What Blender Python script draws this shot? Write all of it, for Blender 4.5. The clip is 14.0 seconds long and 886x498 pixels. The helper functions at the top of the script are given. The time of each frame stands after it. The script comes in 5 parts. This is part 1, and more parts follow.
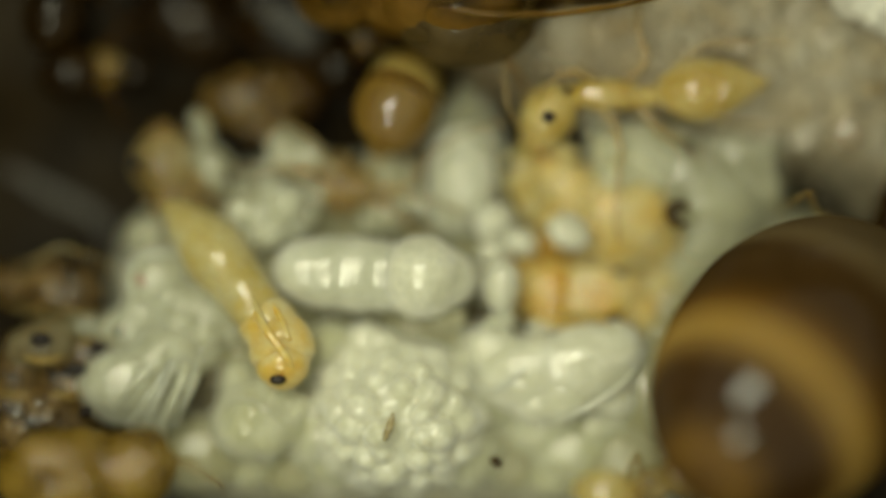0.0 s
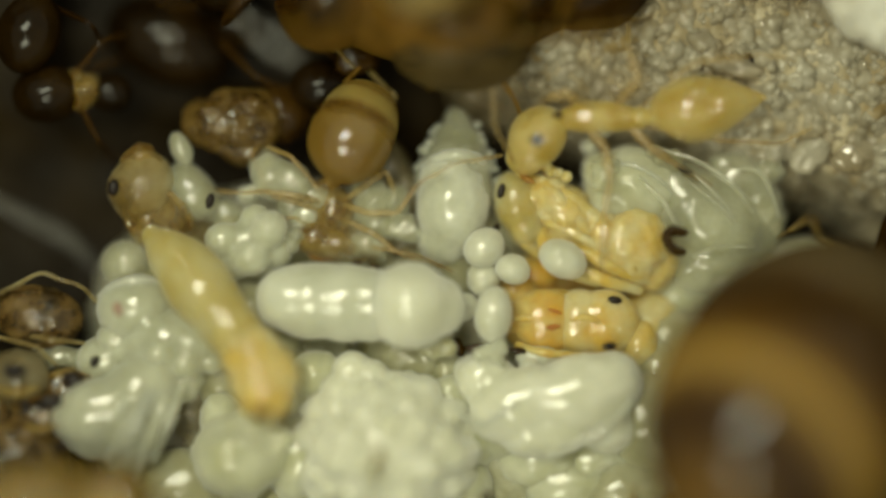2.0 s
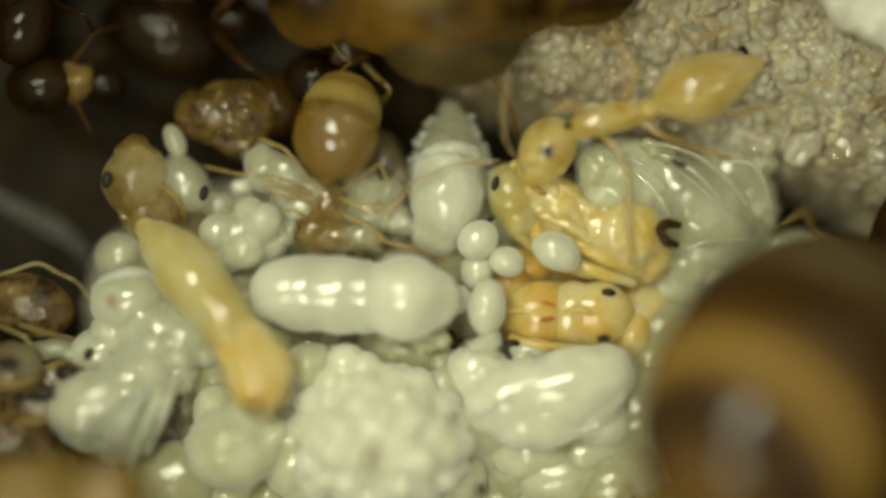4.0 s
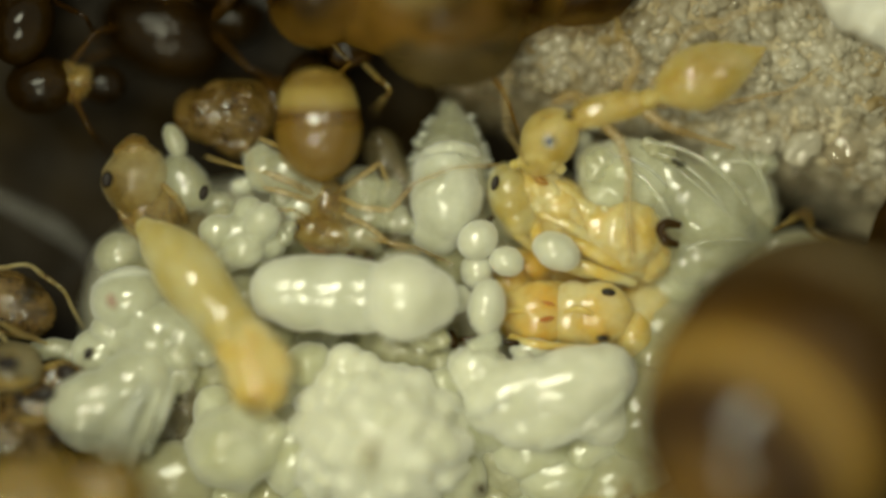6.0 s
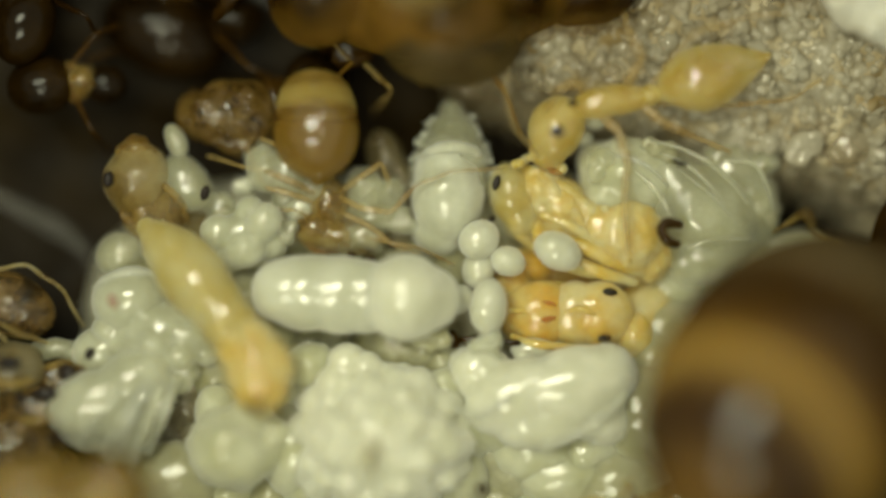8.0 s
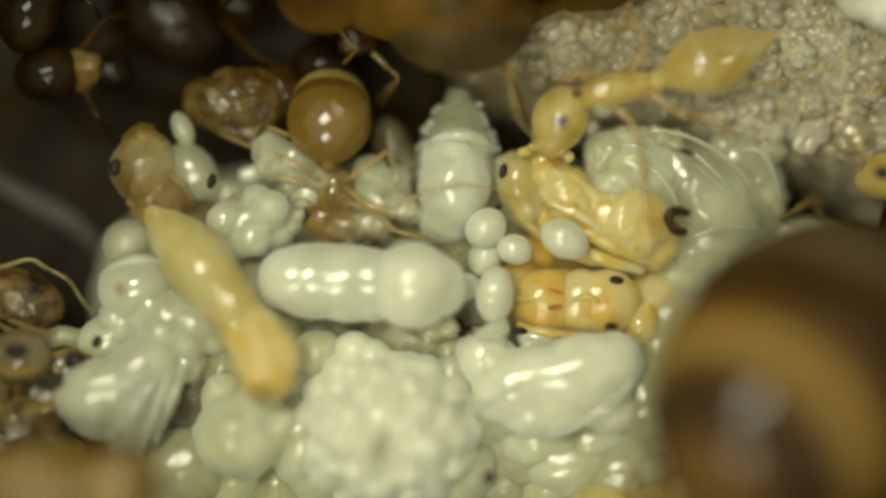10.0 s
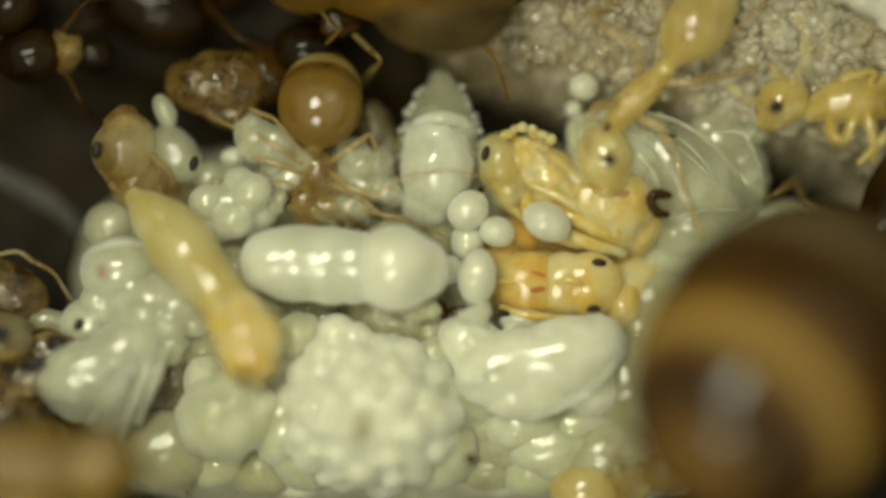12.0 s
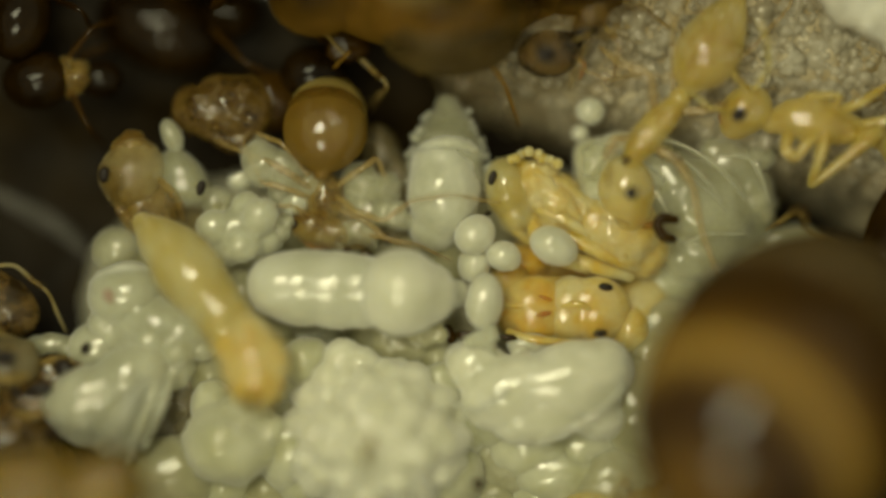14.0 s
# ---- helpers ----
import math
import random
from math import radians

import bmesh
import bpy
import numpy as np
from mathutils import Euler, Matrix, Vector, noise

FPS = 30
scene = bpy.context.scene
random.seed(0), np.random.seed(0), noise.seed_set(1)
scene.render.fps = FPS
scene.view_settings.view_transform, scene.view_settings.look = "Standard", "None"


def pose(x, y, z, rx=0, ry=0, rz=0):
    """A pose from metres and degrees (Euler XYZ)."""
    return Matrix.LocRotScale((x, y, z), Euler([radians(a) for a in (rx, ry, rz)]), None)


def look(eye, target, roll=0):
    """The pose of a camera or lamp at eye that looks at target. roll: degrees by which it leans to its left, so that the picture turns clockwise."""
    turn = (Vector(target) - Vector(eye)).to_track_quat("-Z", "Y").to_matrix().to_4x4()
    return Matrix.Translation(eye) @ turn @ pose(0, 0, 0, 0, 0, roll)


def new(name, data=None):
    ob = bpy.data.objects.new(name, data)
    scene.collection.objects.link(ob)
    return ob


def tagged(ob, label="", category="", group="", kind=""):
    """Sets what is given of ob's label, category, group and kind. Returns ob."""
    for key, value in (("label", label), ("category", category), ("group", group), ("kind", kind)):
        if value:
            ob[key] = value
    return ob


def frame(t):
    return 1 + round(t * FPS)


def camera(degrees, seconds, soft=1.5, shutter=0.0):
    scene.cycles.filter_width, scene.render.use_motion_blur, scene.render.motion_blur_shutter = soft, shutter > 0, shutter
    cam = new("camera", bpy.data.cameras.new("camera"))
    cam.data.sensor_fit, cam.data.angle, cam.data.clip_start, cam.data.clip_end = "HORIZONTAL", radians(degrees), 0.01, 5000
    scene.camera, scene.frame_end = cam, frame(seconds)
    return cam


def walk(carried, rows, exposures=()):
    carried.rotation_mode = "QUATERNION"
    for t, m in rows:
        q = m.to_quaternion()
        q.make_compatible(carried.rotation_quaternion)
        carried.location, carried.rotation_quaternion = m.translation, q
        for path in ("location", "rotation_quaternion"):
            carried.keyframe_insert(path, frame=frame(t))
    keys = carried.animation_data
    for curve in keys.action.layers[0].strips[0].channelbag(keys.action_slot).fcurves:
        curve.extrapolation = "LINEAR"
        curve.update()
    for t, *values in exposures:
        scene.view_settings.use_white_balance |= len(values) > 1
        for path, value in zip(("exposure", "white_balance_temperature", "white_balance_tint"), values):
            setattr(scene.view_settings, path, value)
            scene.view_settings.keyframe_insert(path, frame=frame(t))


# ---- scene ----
# Camera: looks straight down into the nest and swings by a few degrees.
EYE = 20.0      # mm, height of the lens over the nest floor
REACH = 18.8    # mm, from the lens down to the brood
STEP = 8.0 / 1568  # mm, one line of the plan's grid at the brood's level

SWING = [  # seconds, turn to the side, turn upwards (grid lines), change of height (mm)
    (0.0, 29, -33, 0.7), (0.2, 29, 3, 0.7), (0.3, 29, 48, 0.7), (0.4, 29, 109, 0.7), (0.5, 29, 170, 0.7), (0.65, 36, 213, 0.7), (0.8, 54, 211, 0.7),
    (0.9, 78, 189, 0.7), (1.0, 106, 170, 0.6), (1.1, 103, 164, 0.2), (1.2, 96, 158, 0), (1.5, 60, 91, 0), (1.75, 30, 45, 0), (2.0, 11, 14, 0), (2.25, 5, 9, 0),
    (2.5, 2, 6, 0), (3.0, 2, 3, 0), (3.3, 1, 2, 0), (5.3, 0, 0, 0), (7.5, 0, 0, 0), (7.8, 1, 0, 0), (9.8, 14, -17, 0), (10.0, 14, -21, 0),
    (10.5, 9, -38, 0), (11.0, -9, -50, 0), (11.5, -14, -51, 0), (12.0, -17, -52, 0), (12.25, -14, -36, 0), (12.5, -11, -12, 0),
    (13.0, -4, -10, 0), (13.5, -6, -10, 0), (14.0, -5, -9, 0)]


def swing(side, up, lift):
    far = REACH / STEP
    return pose(0, 0, (EYE + lift) / 1000, math.degrees(math.atan(up / far)), math.degrees(math.atan(side / far)), 0)


cam = camera(24.0, 14.0, soft=3.5)
walk(cam, [(t, swing(a, b, c)) for t, a, b, c in SWING], exposures=[(0, -0.18, 6500, 10), (1.0, -0.18, 6500, 10), (1.5, -0.19, 6500, 10), (2.0, -0.10, 6500, 10), (3.0, 0.0, 6500, 10), (13.0, 0.0, 6500, 10), (13.5, -0.06, 6550, 10), (14.0, -0.40, 7300, 8)])
cam.data.dof.use_dof = True
cam.data.dof.focus_distance = 0.0188
cam.data.dof.aperture_fstop = 17.0

# ---------------------------------------------------------------- light
world = bpy.data.worlds.new("world")
scene.world = world
world.use_nodes = True
back = world.node_tree.nodes["Background"]
back.inputs["Color"].default_value = (0.90, 0.925, 0.67, 1)
back.inputs["Strength"].default_value = 0.48


def lamp(name, eye, target, wide, deep, power, tint):
    data = bpy.data.lights.new(name, "AREA")
    data.shape, data.size, data.size_y, data.energy, data.color = "RECTANGLE", wide / 1000, deep / 1000, power, tint
    ob = new(name, data)
    ob.matrix_world = look([c / 1000 for c in eye], [c / 1000 for c in target])
    return ob


# two light-emitting diode panels beside the lens
lamp("led_lamp", (-5.0, 6.5, 20.5), (0.4, 0, 1), 8.0, 5.0, 0.0024, (0.97, 0.985, 0.71))
lamp("led_lamp", (-4.4, -6.0, 20.5), (0.4, 0, 1), 5.0, 5.0, 0.0011, (0.97, 0.985, 0.71))


# ---------------------------------------------------------------- materials
def skin(name, low, high, rough=0.2, sss=0.9, depth=0.3, gloss=1.0, patch=1.6, bump=0.2, grain=22.0, spots=None, ghost=0.0, fuzz=0.0):
    """Cuticle or wax: two tones in soft patches, a fine grain, a little light passing under the surface."""
    mat = bpy.data.materials.new(name)
    mat.use_nodes = True
    tree = mat.node_tree
    n, link = tree.nodes, tree.links
    bsdf = n["Principled BSDF"]
    place, info = n.new("ShaderNodeTexCoord"), n.new("ShaderNodeObjectInfo")
    scale, shift = n.new("ShaderNodeVectorMath"), n.new("ShaderNodeVectorMath")
    scale.operation, shift.operation = "SCALE", "ADD"
    scale.inputs["Scale"].default_value = 1000
    link.new(place.outputs["Object"], scale.inputs[0])
    wide = n.new("ShaderNodeMath")
    wide.operation = "MULTIPLY"
    wide.inputs[1].default_value = 40
    link.new(info.outputs["Random"], wide.inputs[0])
    link.new(scale.outputs[0], shift.inputs[0])
    link.new(wide.outputs[0], shift.inputs[1])
    big, fine = n.new("ShaderNodeTexNoise"), n.new("ShaderNodeTexNoise")
    big.inputs["Scale"].default_value, big.inputs["Detail"].default_value = patch, 3
    fine.inputs["Scale"].default_value, fine.inputs["Detail"].default_value = grain, 3
    link.new(shift.outputs[0], big.inputs["Vector"])
    link.new(shift.outputs[0], fine.inputs["Vector"])
    ramp = n.new("ShaderNodeValToRGB")
    ramp.color_ramp.elements[0].position, ramp.color_ramp.elements[1].position = 0.35, 0.65
    ramp.color_ramp.elements[0].color, ramp.color_ramp.elements[1].color = (*low, 1), (*high, 1)
    link.new(big.outputs["Fac"], ramp.inputs["Fac"])
    tone = n.new("ShaderNodeMix")
    tone.data_type, tone.blend_type = "RGBA", "MULTIPLY"
    tone.inputs["Factor"].default_value = 0.25
    link.new(ramp.outputs["Color"], tone.inputs[6])
    link.new(fine.outputs["Fac"], tone.inputs[7])
    colour = tone.outputs[2]
    if spots:
        dots, cut, dye = n.new("ShaderNodeTexNoise"), n.new("ShaderNodeValToRGB"), n.new("ShaderNodeMix")
        dots.inputs["Scale"].default_value, dots.inputs["Detail"].default_value = spots[1], 2
        link.new(shift.outputs[0], dots.inputs["Vector"])
        cut.color_ramp.elements[0].position, cut.color_ramp.elements[1].position = 0.52, 0.66
        link.new(dots.outputs["Fac"], cut.inputs["Fac"])
        dye.data_type = "RGBA"
        link.new(cut.outputs["Color"], dye.inputs["Factor"])
        link.new(colour, dye.inputs[6])
        dye.inputs[7].default_value = (*spots[0], 1)
        colour = dye.outputs[2]
    link.new(colour, bsdf.inputs["Base Color"])
    hump = n.new("ShaderNodeBump")
    hump.inputs["Strength"].default_value, hump.inputs["Distance"].default_value = bump, 0.00002
    link.new(fine.outputs["Fac"], hump.inputs["Height"])
    mid, swell = n.new("ShaderNodeTexNoise"), n.new("ShaderNodeBump")
    mid.inputs["Scale"].default_value, mid.inputs["Detail"].default_value = grain * 0.33, 1
    link.new(shift.outputs[0], mid.inputs["Vector"])
    swell.inputs["Strength"].default_value, swell.inputs["Distance"].default_value = min(1.0, bump * 1.6), 0.00007
    link.new(mid.outputs["Fac"], swell.inputs["Height"])
    link.new(hump.outputs["Normal"], swell.inputs["Normal"])
    link.new(swell.outputs["Normal"], bsdf.inputs["Normal"])
    bsdf.inputs["Roughness"].default_value = 0.55
    bsdf.inputs["Specular IOR Level"].default_value = 0.0
    bsdf.inputs["Subsurface Weight"].default_value = sss
    bsdf.inputs["Subsurface Radius"].default_value = (1.0, 0.95, 0.82)
    bsdf.inputs["Subsurface Scale"].default_value = depth * 0.4 / 1000
    bsdf.inputs["Sheen Weight"].default_value, bsdf.inputs["Sheen Roughness"].default_value = fuzz, 0.45
    body = bsdf.outputs[0]
    if ghost:
        glass, blend = n.new("ShaderNodeBsdfTransparent"), n.new("ShaderNodeMixShader")
        blend.inputs[0].default_value = ghost
        link.new(body, blend.inputs[1])
        link.new(glass.outputs[0], blend.inputs[2])
        body = blend.outputs[0]
    # the moist outer skin mirrors the lamps over the body below it
    shine, wet = n.new("ShaderNodeBsdfGlossy"), n.new("ShaderNodeMixShader")
    shine.inputs["Roughness"].default_value = rough
    wet.inputs[0].default_value = 0.04 * gloss
    link.new(swell.outputs["Normal"], shine.inputs["Normal"])
    link.new(body, wet.inputs[1])
    link.new(shine.outputs[0], wet.inputs[2])
    link.new(wet.outputs[0], n["Material Output"].inputs["Surface"])
    return mat


def banded(name, stops, axis="Z", ghost=0.0, gloss=1.0):
    """Cuticle with pigment bands along the body's own axis: stops of (place along it in mm, colour)."""
    mat = skin(name, (0.5, 0.5, 0.5), (0.6, 0.6, 0.6), 0.09, 0.6, 0.25, gloss, bump=0.04, ghost=ghost)
    tree = mat.node_tree
    n, link = tree.nodes, tree.links
    bsdf = n["Principled BSDF"]
    old = bsdf.inputs["Base Color"].links[0].from_socket
    place, split, span = n.new("ShaderNodeTexCoord"), n.new("ShaderNodeSeparateXYZ"), n.new("ShaderNodeMapRange")
    link.new(place.outputs["Object"], split.inputs[0])
    link.new(split.outputs[axis], span.inputs["Value"])
    low, high = stops[0][0], stops[-1][0]
    span.inputs["From Min"].default_value, span.inputs["From Max"].default_value = low / 1000, high / 1000
    ramp = n.new("ShaderNodeValToRGB")
    while len(ramp.color_ramp.elements) < len(stops):
        ramp.color_ramp.elements.new(0.5)
    for e, (at, tint) in zip(ramp.color_ramp.elements, stops):
        e.position, e.color = (at - low) / (high - low), (*tint, 1)
    link.new(span.outputs[0], ramp.inputs["Fac"])
    mix = n.new("ShaderNodeMix")
    mix.data_type, mix.blend_type = "RGBA", "OVERLAY"
    mix.inputs["Factor"].default_value = 0.6
    link.new(ramp.outputs["Color"], mix.inputs[6])
    link.new(old, mix.inputs[7])
    link.new(mix.outputs[2], bsdf.inputs["Base Color"])
    return mat


IVORY = skin("ivory_wax", (0.720, 0.708, 0.533), (0.858, 0.842, 0.692), 0.13, 0.9, 0.4, 1.5, patch=3.0, bump=0.12, grain=12, ghost=0.12, fuzz=0.9)
CREAM = skin("cream_wax", (0.596, 0.584, 0.368), (0.749, 0.742, 0.548), 0.13, 0.9, 0.45, 1.5, patch=2.6, bump=0.12, grain=12, ghost=0.22, fuzz=0.7)
MILK = skin("milky_wax", (0.632, 0.629, 0.480), (0.768, 0.763, 0.626), 0.12, 0.9, 0.4, 1.8, patch=2.6, bump=0.1, grain=12, ghost=0.15, fuzz=0.9)
JELLY = skin("clear_jelly", (0.670, 0.659, 0.427), (0.832, 0.817, 0.578), 0.07, 0.9, 0.4, 2.0, bump=0.06, ghost=0.68, fuzz=0.7)
FROST = skin("frosted_jelly", (0.596, 0.595, 0.425), (0.757, 0.752, 0.578), 0.08, 0.9, 0.4, 2.0, patch=3.0, bump=0.12, grain=12, ghost=0.36, fuzz=0.8)
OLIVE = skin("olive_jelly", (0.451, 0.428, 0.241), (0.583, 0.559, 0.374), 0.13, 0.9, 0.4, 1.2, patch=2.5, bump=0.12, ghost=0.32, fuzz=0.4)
EGG = skin("egg_shell", (0.694, 0.684, 0.524), (0.791, 0.778, 0.632), 0.08, 0.9, 0.3, 2.6, patch=3.0, bump=0.02, ghost=0.14, fuzz=0.8)
YELLOW = skin("yellow_wax", (0.872, 0.590, 0.113), (0.940, 0.808, 0.420), 0.1, 0.9, 0.4, 1.6, patch=3.2, bump=0.12, grain=14, ghost=0.34, fuzz=0.3)
ORANGE = skin("orange_wax", (0.840, 0.485, 0.056), (0.905, 0.690, 0.252), 0.11, 0.9, 0.4, 1.5, patch=3.4, bump=0.12, grain=14, ghost=0.32, fuzz=0.25)
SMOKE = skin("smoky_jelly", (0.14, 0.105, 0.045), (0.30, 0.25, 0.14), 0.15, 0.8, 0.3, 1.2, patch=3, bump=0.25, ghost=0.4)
JAW = skin("red_jaw", (0.44, 0.18, 0.03), (0.62, 0.34, 0.08), 0.2, 0.7, 0.15, 1.0, bump=0.2, ghost=0.55)
WET = skin("wet_amber", (0.13, 0.070, 0.005), (0.36, 0.23, 0.035), 0.08, 0.4, 0.2, 1.4, patch=3, bump=0.3, grain=16, ghost=0.3)
GOLD = skin("pale_gold_wax", (0.672, 0.517, 0.127), (0.825, 0.734, 0.381), 0.12, 0.9, 0.45, 1.5, patch=2.6, bump=0.1, grain=14, ghost=0.48, fuzz=0.3)
RUST = skin("rust_mark", (0.50, 0.14, 0.02), (0.60, 0.22, 0.04), 0.35, 0.5, 0.2, 0.5, ghost=0.5)
HONEY = skin("honey_cuticle", (0.720, 0.485, 0.063), (0.930, 0.737, 0.252), 0.08, 0.9, 0.3, 2.0, patch=3.0, bump=0.04, grain=14, ghost=0.58, fuzz=0.2)
AMBER = skin("amber_cuticle", (0.24, 0.125, 0.012), (0.50, 0.35, 0.10), 0.1, 0.8, 0.2, 1.2, patch=4.0, bump=0.3, grain=17, ghost=0.58, fuzz=0.1)
MURK = skin("murky_amber", (0.075, 0.04, 0.010), (0.24, 0.15, 0.045), 0.14, 0.7, 0.2, 1.3, patch=5, bump=0.4, ghost=0.3, spots=((0.02, 0.012, 0.005), 3.5))
TAN = skin("tan_cuticle", (0.255, 0.162, 0.030), (0.561, 0.451, 0.212), 0.1, 0.8, 0.25, 1.2, patch=2.6, bump=0.3, grain=17, ghost=0.55, fuzz=0.1)
STRAW = skin("straw_limb", (0.38, 0.23, 0.05), (0.56, 0.40, 0.13), 0.2, 0.0, 0.1, 1.0, bump=0.1, ghost=0.60, fuzz=0.2)
UMBER = skin("umber_cuticle", (0.016, 0.007, 0.001), (0.050, 0.023, 0.003), 0.12, 0.4, 0.2, 0.6, bump=0.12)
SEPIA = skin("sepia_cuticle", (0.007, 0.0035, 0.0008), (0.022, 0.011, 0.002), 0.1, 0.2, 0.15, 0.45, bump=0.1)
RUSSET = skin("russet_crust", (0.085, 0.045, 0.008), (0.19, 0.115, 0.026), 0.14, 0.8, 0.2, 1.2, patch=6, bump=0.5, grain=20, ghost=0.25)
BLACK = skin("black_eye", (0.014, 0.009, 0.007), (0.022, 0.014, 0.010), 0.35, 0.0, 0.1, 0.5)
PINK = skin("pale_eye", (0.42, 0.26, 0.20), (0.50, 0.33, 0.26), 0.4, 0.5, 0.1, 0.5, ghost=0.3)
# near black: the hollow's lack of light is put into this tone
SOIL = skin("shade_black_soil", (0.007, 0.004, 0.001), (0.019, 0.011, 0.002), 0.5, 0.0, 0.1, 0.2, patch=1.4, bump=1.0, grain=9)
PLASTER = skin("damp_plaster", (0.334, 0.261, 0.143), (0.634, 0.548, 0.378), 0.3, 0.0, 0.1, 0.8, patch=1.3, bump=0.5, grain=8, spots=((0.25, 0.18, 0.08), 1.6))
GRAIN = skin("plaster_grain", (0.386, 0.315, 0.192), (0.689, 0.631, 0.488), 0.1, 0.0, 0.1, 1.6, patch=0.9, bump=0.25, grain=9, ghost=0.45, spots=((0.36, 0.28, 0.16), 1.1))
# tone of the added mound that throws light up into the brood
MOUND = skin("fill_mound_pale", (0.527, 0.501, 0.357), (0.680, 0.654, 0.510), 0.4, 0.8, 0.3, 0.5, patch=2.0, bump=0.4, grain=9)
LIME = skin("lime_plaster", (0.60, 0.56, 0.46), (0.88, 0.86, 0.78), 0.5, 0.7, 0.2, 0.6, patch=1.6, bump=0.8, grain=10)
CHALK = skin("white_cotton", (0.80, 0.80, 0.72), (0.90, 0.90, 0.84), 0.8, 0.8, 0.3, 0.3, bump=1.0, grain=16)
WING = skin("grey_film", (0.14, 0.13, 0.11), (0.28, 0.26, 0.23), 0.4, 0.4, 0.1, 0.3, patch=3, ghost=0.9)


# ---------------------------------------------------------------- shapes (worked in mm)
def slope(v):
    """How far the chamber's floor, and all that lies on it, rises towards the near side, in mm."""
    f = min(1.0, max(0.0, (v - 400) / 430))
    return 0.58 * f * f * (3 - 2 * f)


def plan(u, v, z):
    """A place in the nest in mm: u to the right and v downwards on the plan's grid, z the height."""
    z += slope(v)
    k = STEP * (EYE - z) / REACH
    return Vector(((u - 784) * k, (441 - v) * k, z))


def ball(bm, u, v, z, a, b=None, c=None, turn=0, tilt=0, seg=24):
    """An ellipsoid: half-lengths a along, b across, c in height, in grid lines; turned in the plan, its a-axis tilted upwards."""
    b = a if b is None else b
    c = b if c is None else c
    m = Matrix.Translation(plan(u, v, z)) @ pose(0, 0, 0, 0, -tilt, turn) @ Matrix.Diagonal((a * STEP, b * STEP, c * STEP, 1))
    bmesh.ops.create_uvsphere(bm, u_segments=seg, v_segments=max(8, seg // 2), radius=1, matrix=m)
    return bm


def curve(knots, per=6):
    """Points with radii on a smooth line through the knots (u, v, z, r)."""
    p = [(*plan(*k[:3]), k[3] * STEP) for k in knots]
    p = [np.array(q) for q in p]
    p = [2 * p[0] - p[1]] + p + [2 * p[-1] - p[-2]]
    out = []
    for i in range(1, len(p) - 2):
        for j in range(per):
            s = j / per
            out.append(0.5 * (2 * p[i] + (p[i + 1] - p[i - 1]) * s + (2 * p[i - 1] - 5 * p[i] + 4 * p[i + 1] - p[i + 2]) * s * s
                              + (3 * p[i] - p[i - 1] - 3 * p[i + 1] + p[i + 2]) * s ** 3))
    out.append(p[-2])
    return out


def sweep(bm, knots, seg=16, per=6, flat=1.0, caps=True):
    """A rounded body along a line of knots (u, v, z, radius)."""
    line = curve(knots, per)
    pts, rad = [Vector(q[:3]) for q in line], [max(float(q[3]), 1e-4) for q in line]
    ways = [(pts[min(i + 1, len(pts) - 1)] - pts[max(i - 1, 0)]).normalized() for i in range(len(pts))]
    if caps:
        head, tail = [], []
        for s in (0.95, 0.75, 0.4):
            c = math.sqrt(1 - s * s)
            head.append((pts[0] - ways[0] * rad[0] * s, rad[0] * c, ways[0]))
            tail.append((pts[-1] + ways[-1] * rad[-1] * s, rad[-1] * c, ways[-1]))
        rows = head + list(zip(pts, rad, ways)) + tail[::-1]
    else:
        rows = list(zip(pts, rad, ways))
    side = ways[0].orthogonal().normalized()
    rings = []
    for p, r, w in rows:
        side = (side - w * side.dot(w)).normalized()
        up = w.cross(side)
        ring = []
        for i in range(seg):
            a = 2 * math.pi * i / seg
            d = side * math.cos(a) + up * math.sin(a)
            d.z *= flat
            ring.append(bm.verts.new(p + d * r))
        rings.append(ring)
    for a, b in zip(rings, rings[1:]):
        for i in range(seg):
            bm.faces.new((a[i], a[(i + 1) % seg], b[(i + 1) % seg], b[i]))
    bm.faces.new(rings[0][::-1])
    bm.faces.new(rings[-1])
    return bm


def limb(bm, knots, seg=8, per=5):
    """A thin jointed limb: each stretch swells a little between its joints."""
    out = []
    for i, k in enumerate(knots):
        out.append((*k[:3], k[3] * 0.55))
        if i + 1 < len(knots):
            q = knots[i + 1]
            out.append(tuple((k[j] + q[j]) / 2 for j in range(3)) + ((k[3] + q[3]) * 0.36,))
    return sweep(bm, out, seg, per)


def wrinkle(bm, amount, size, seed=0):
    """Uneven relief in mm over a body."""
    bm.normal_update()
    shift = Vector((seed * 7.3, seed * 3.1, seed * 5.7))
    moves = [(v, v.normal * amount * noise.noise(v.co / size + shift)) for v in bm.verts]
    for v, d in moves:
        v.co += d
    return bm


def mesh_of(bm, name):
    me = bpy.data.meshes.new(name)
    bm.normal_update()
    bm.to_mesh(me)
    bm.free()
    return me


BENCH = bpy.data.scenes.new("bench")


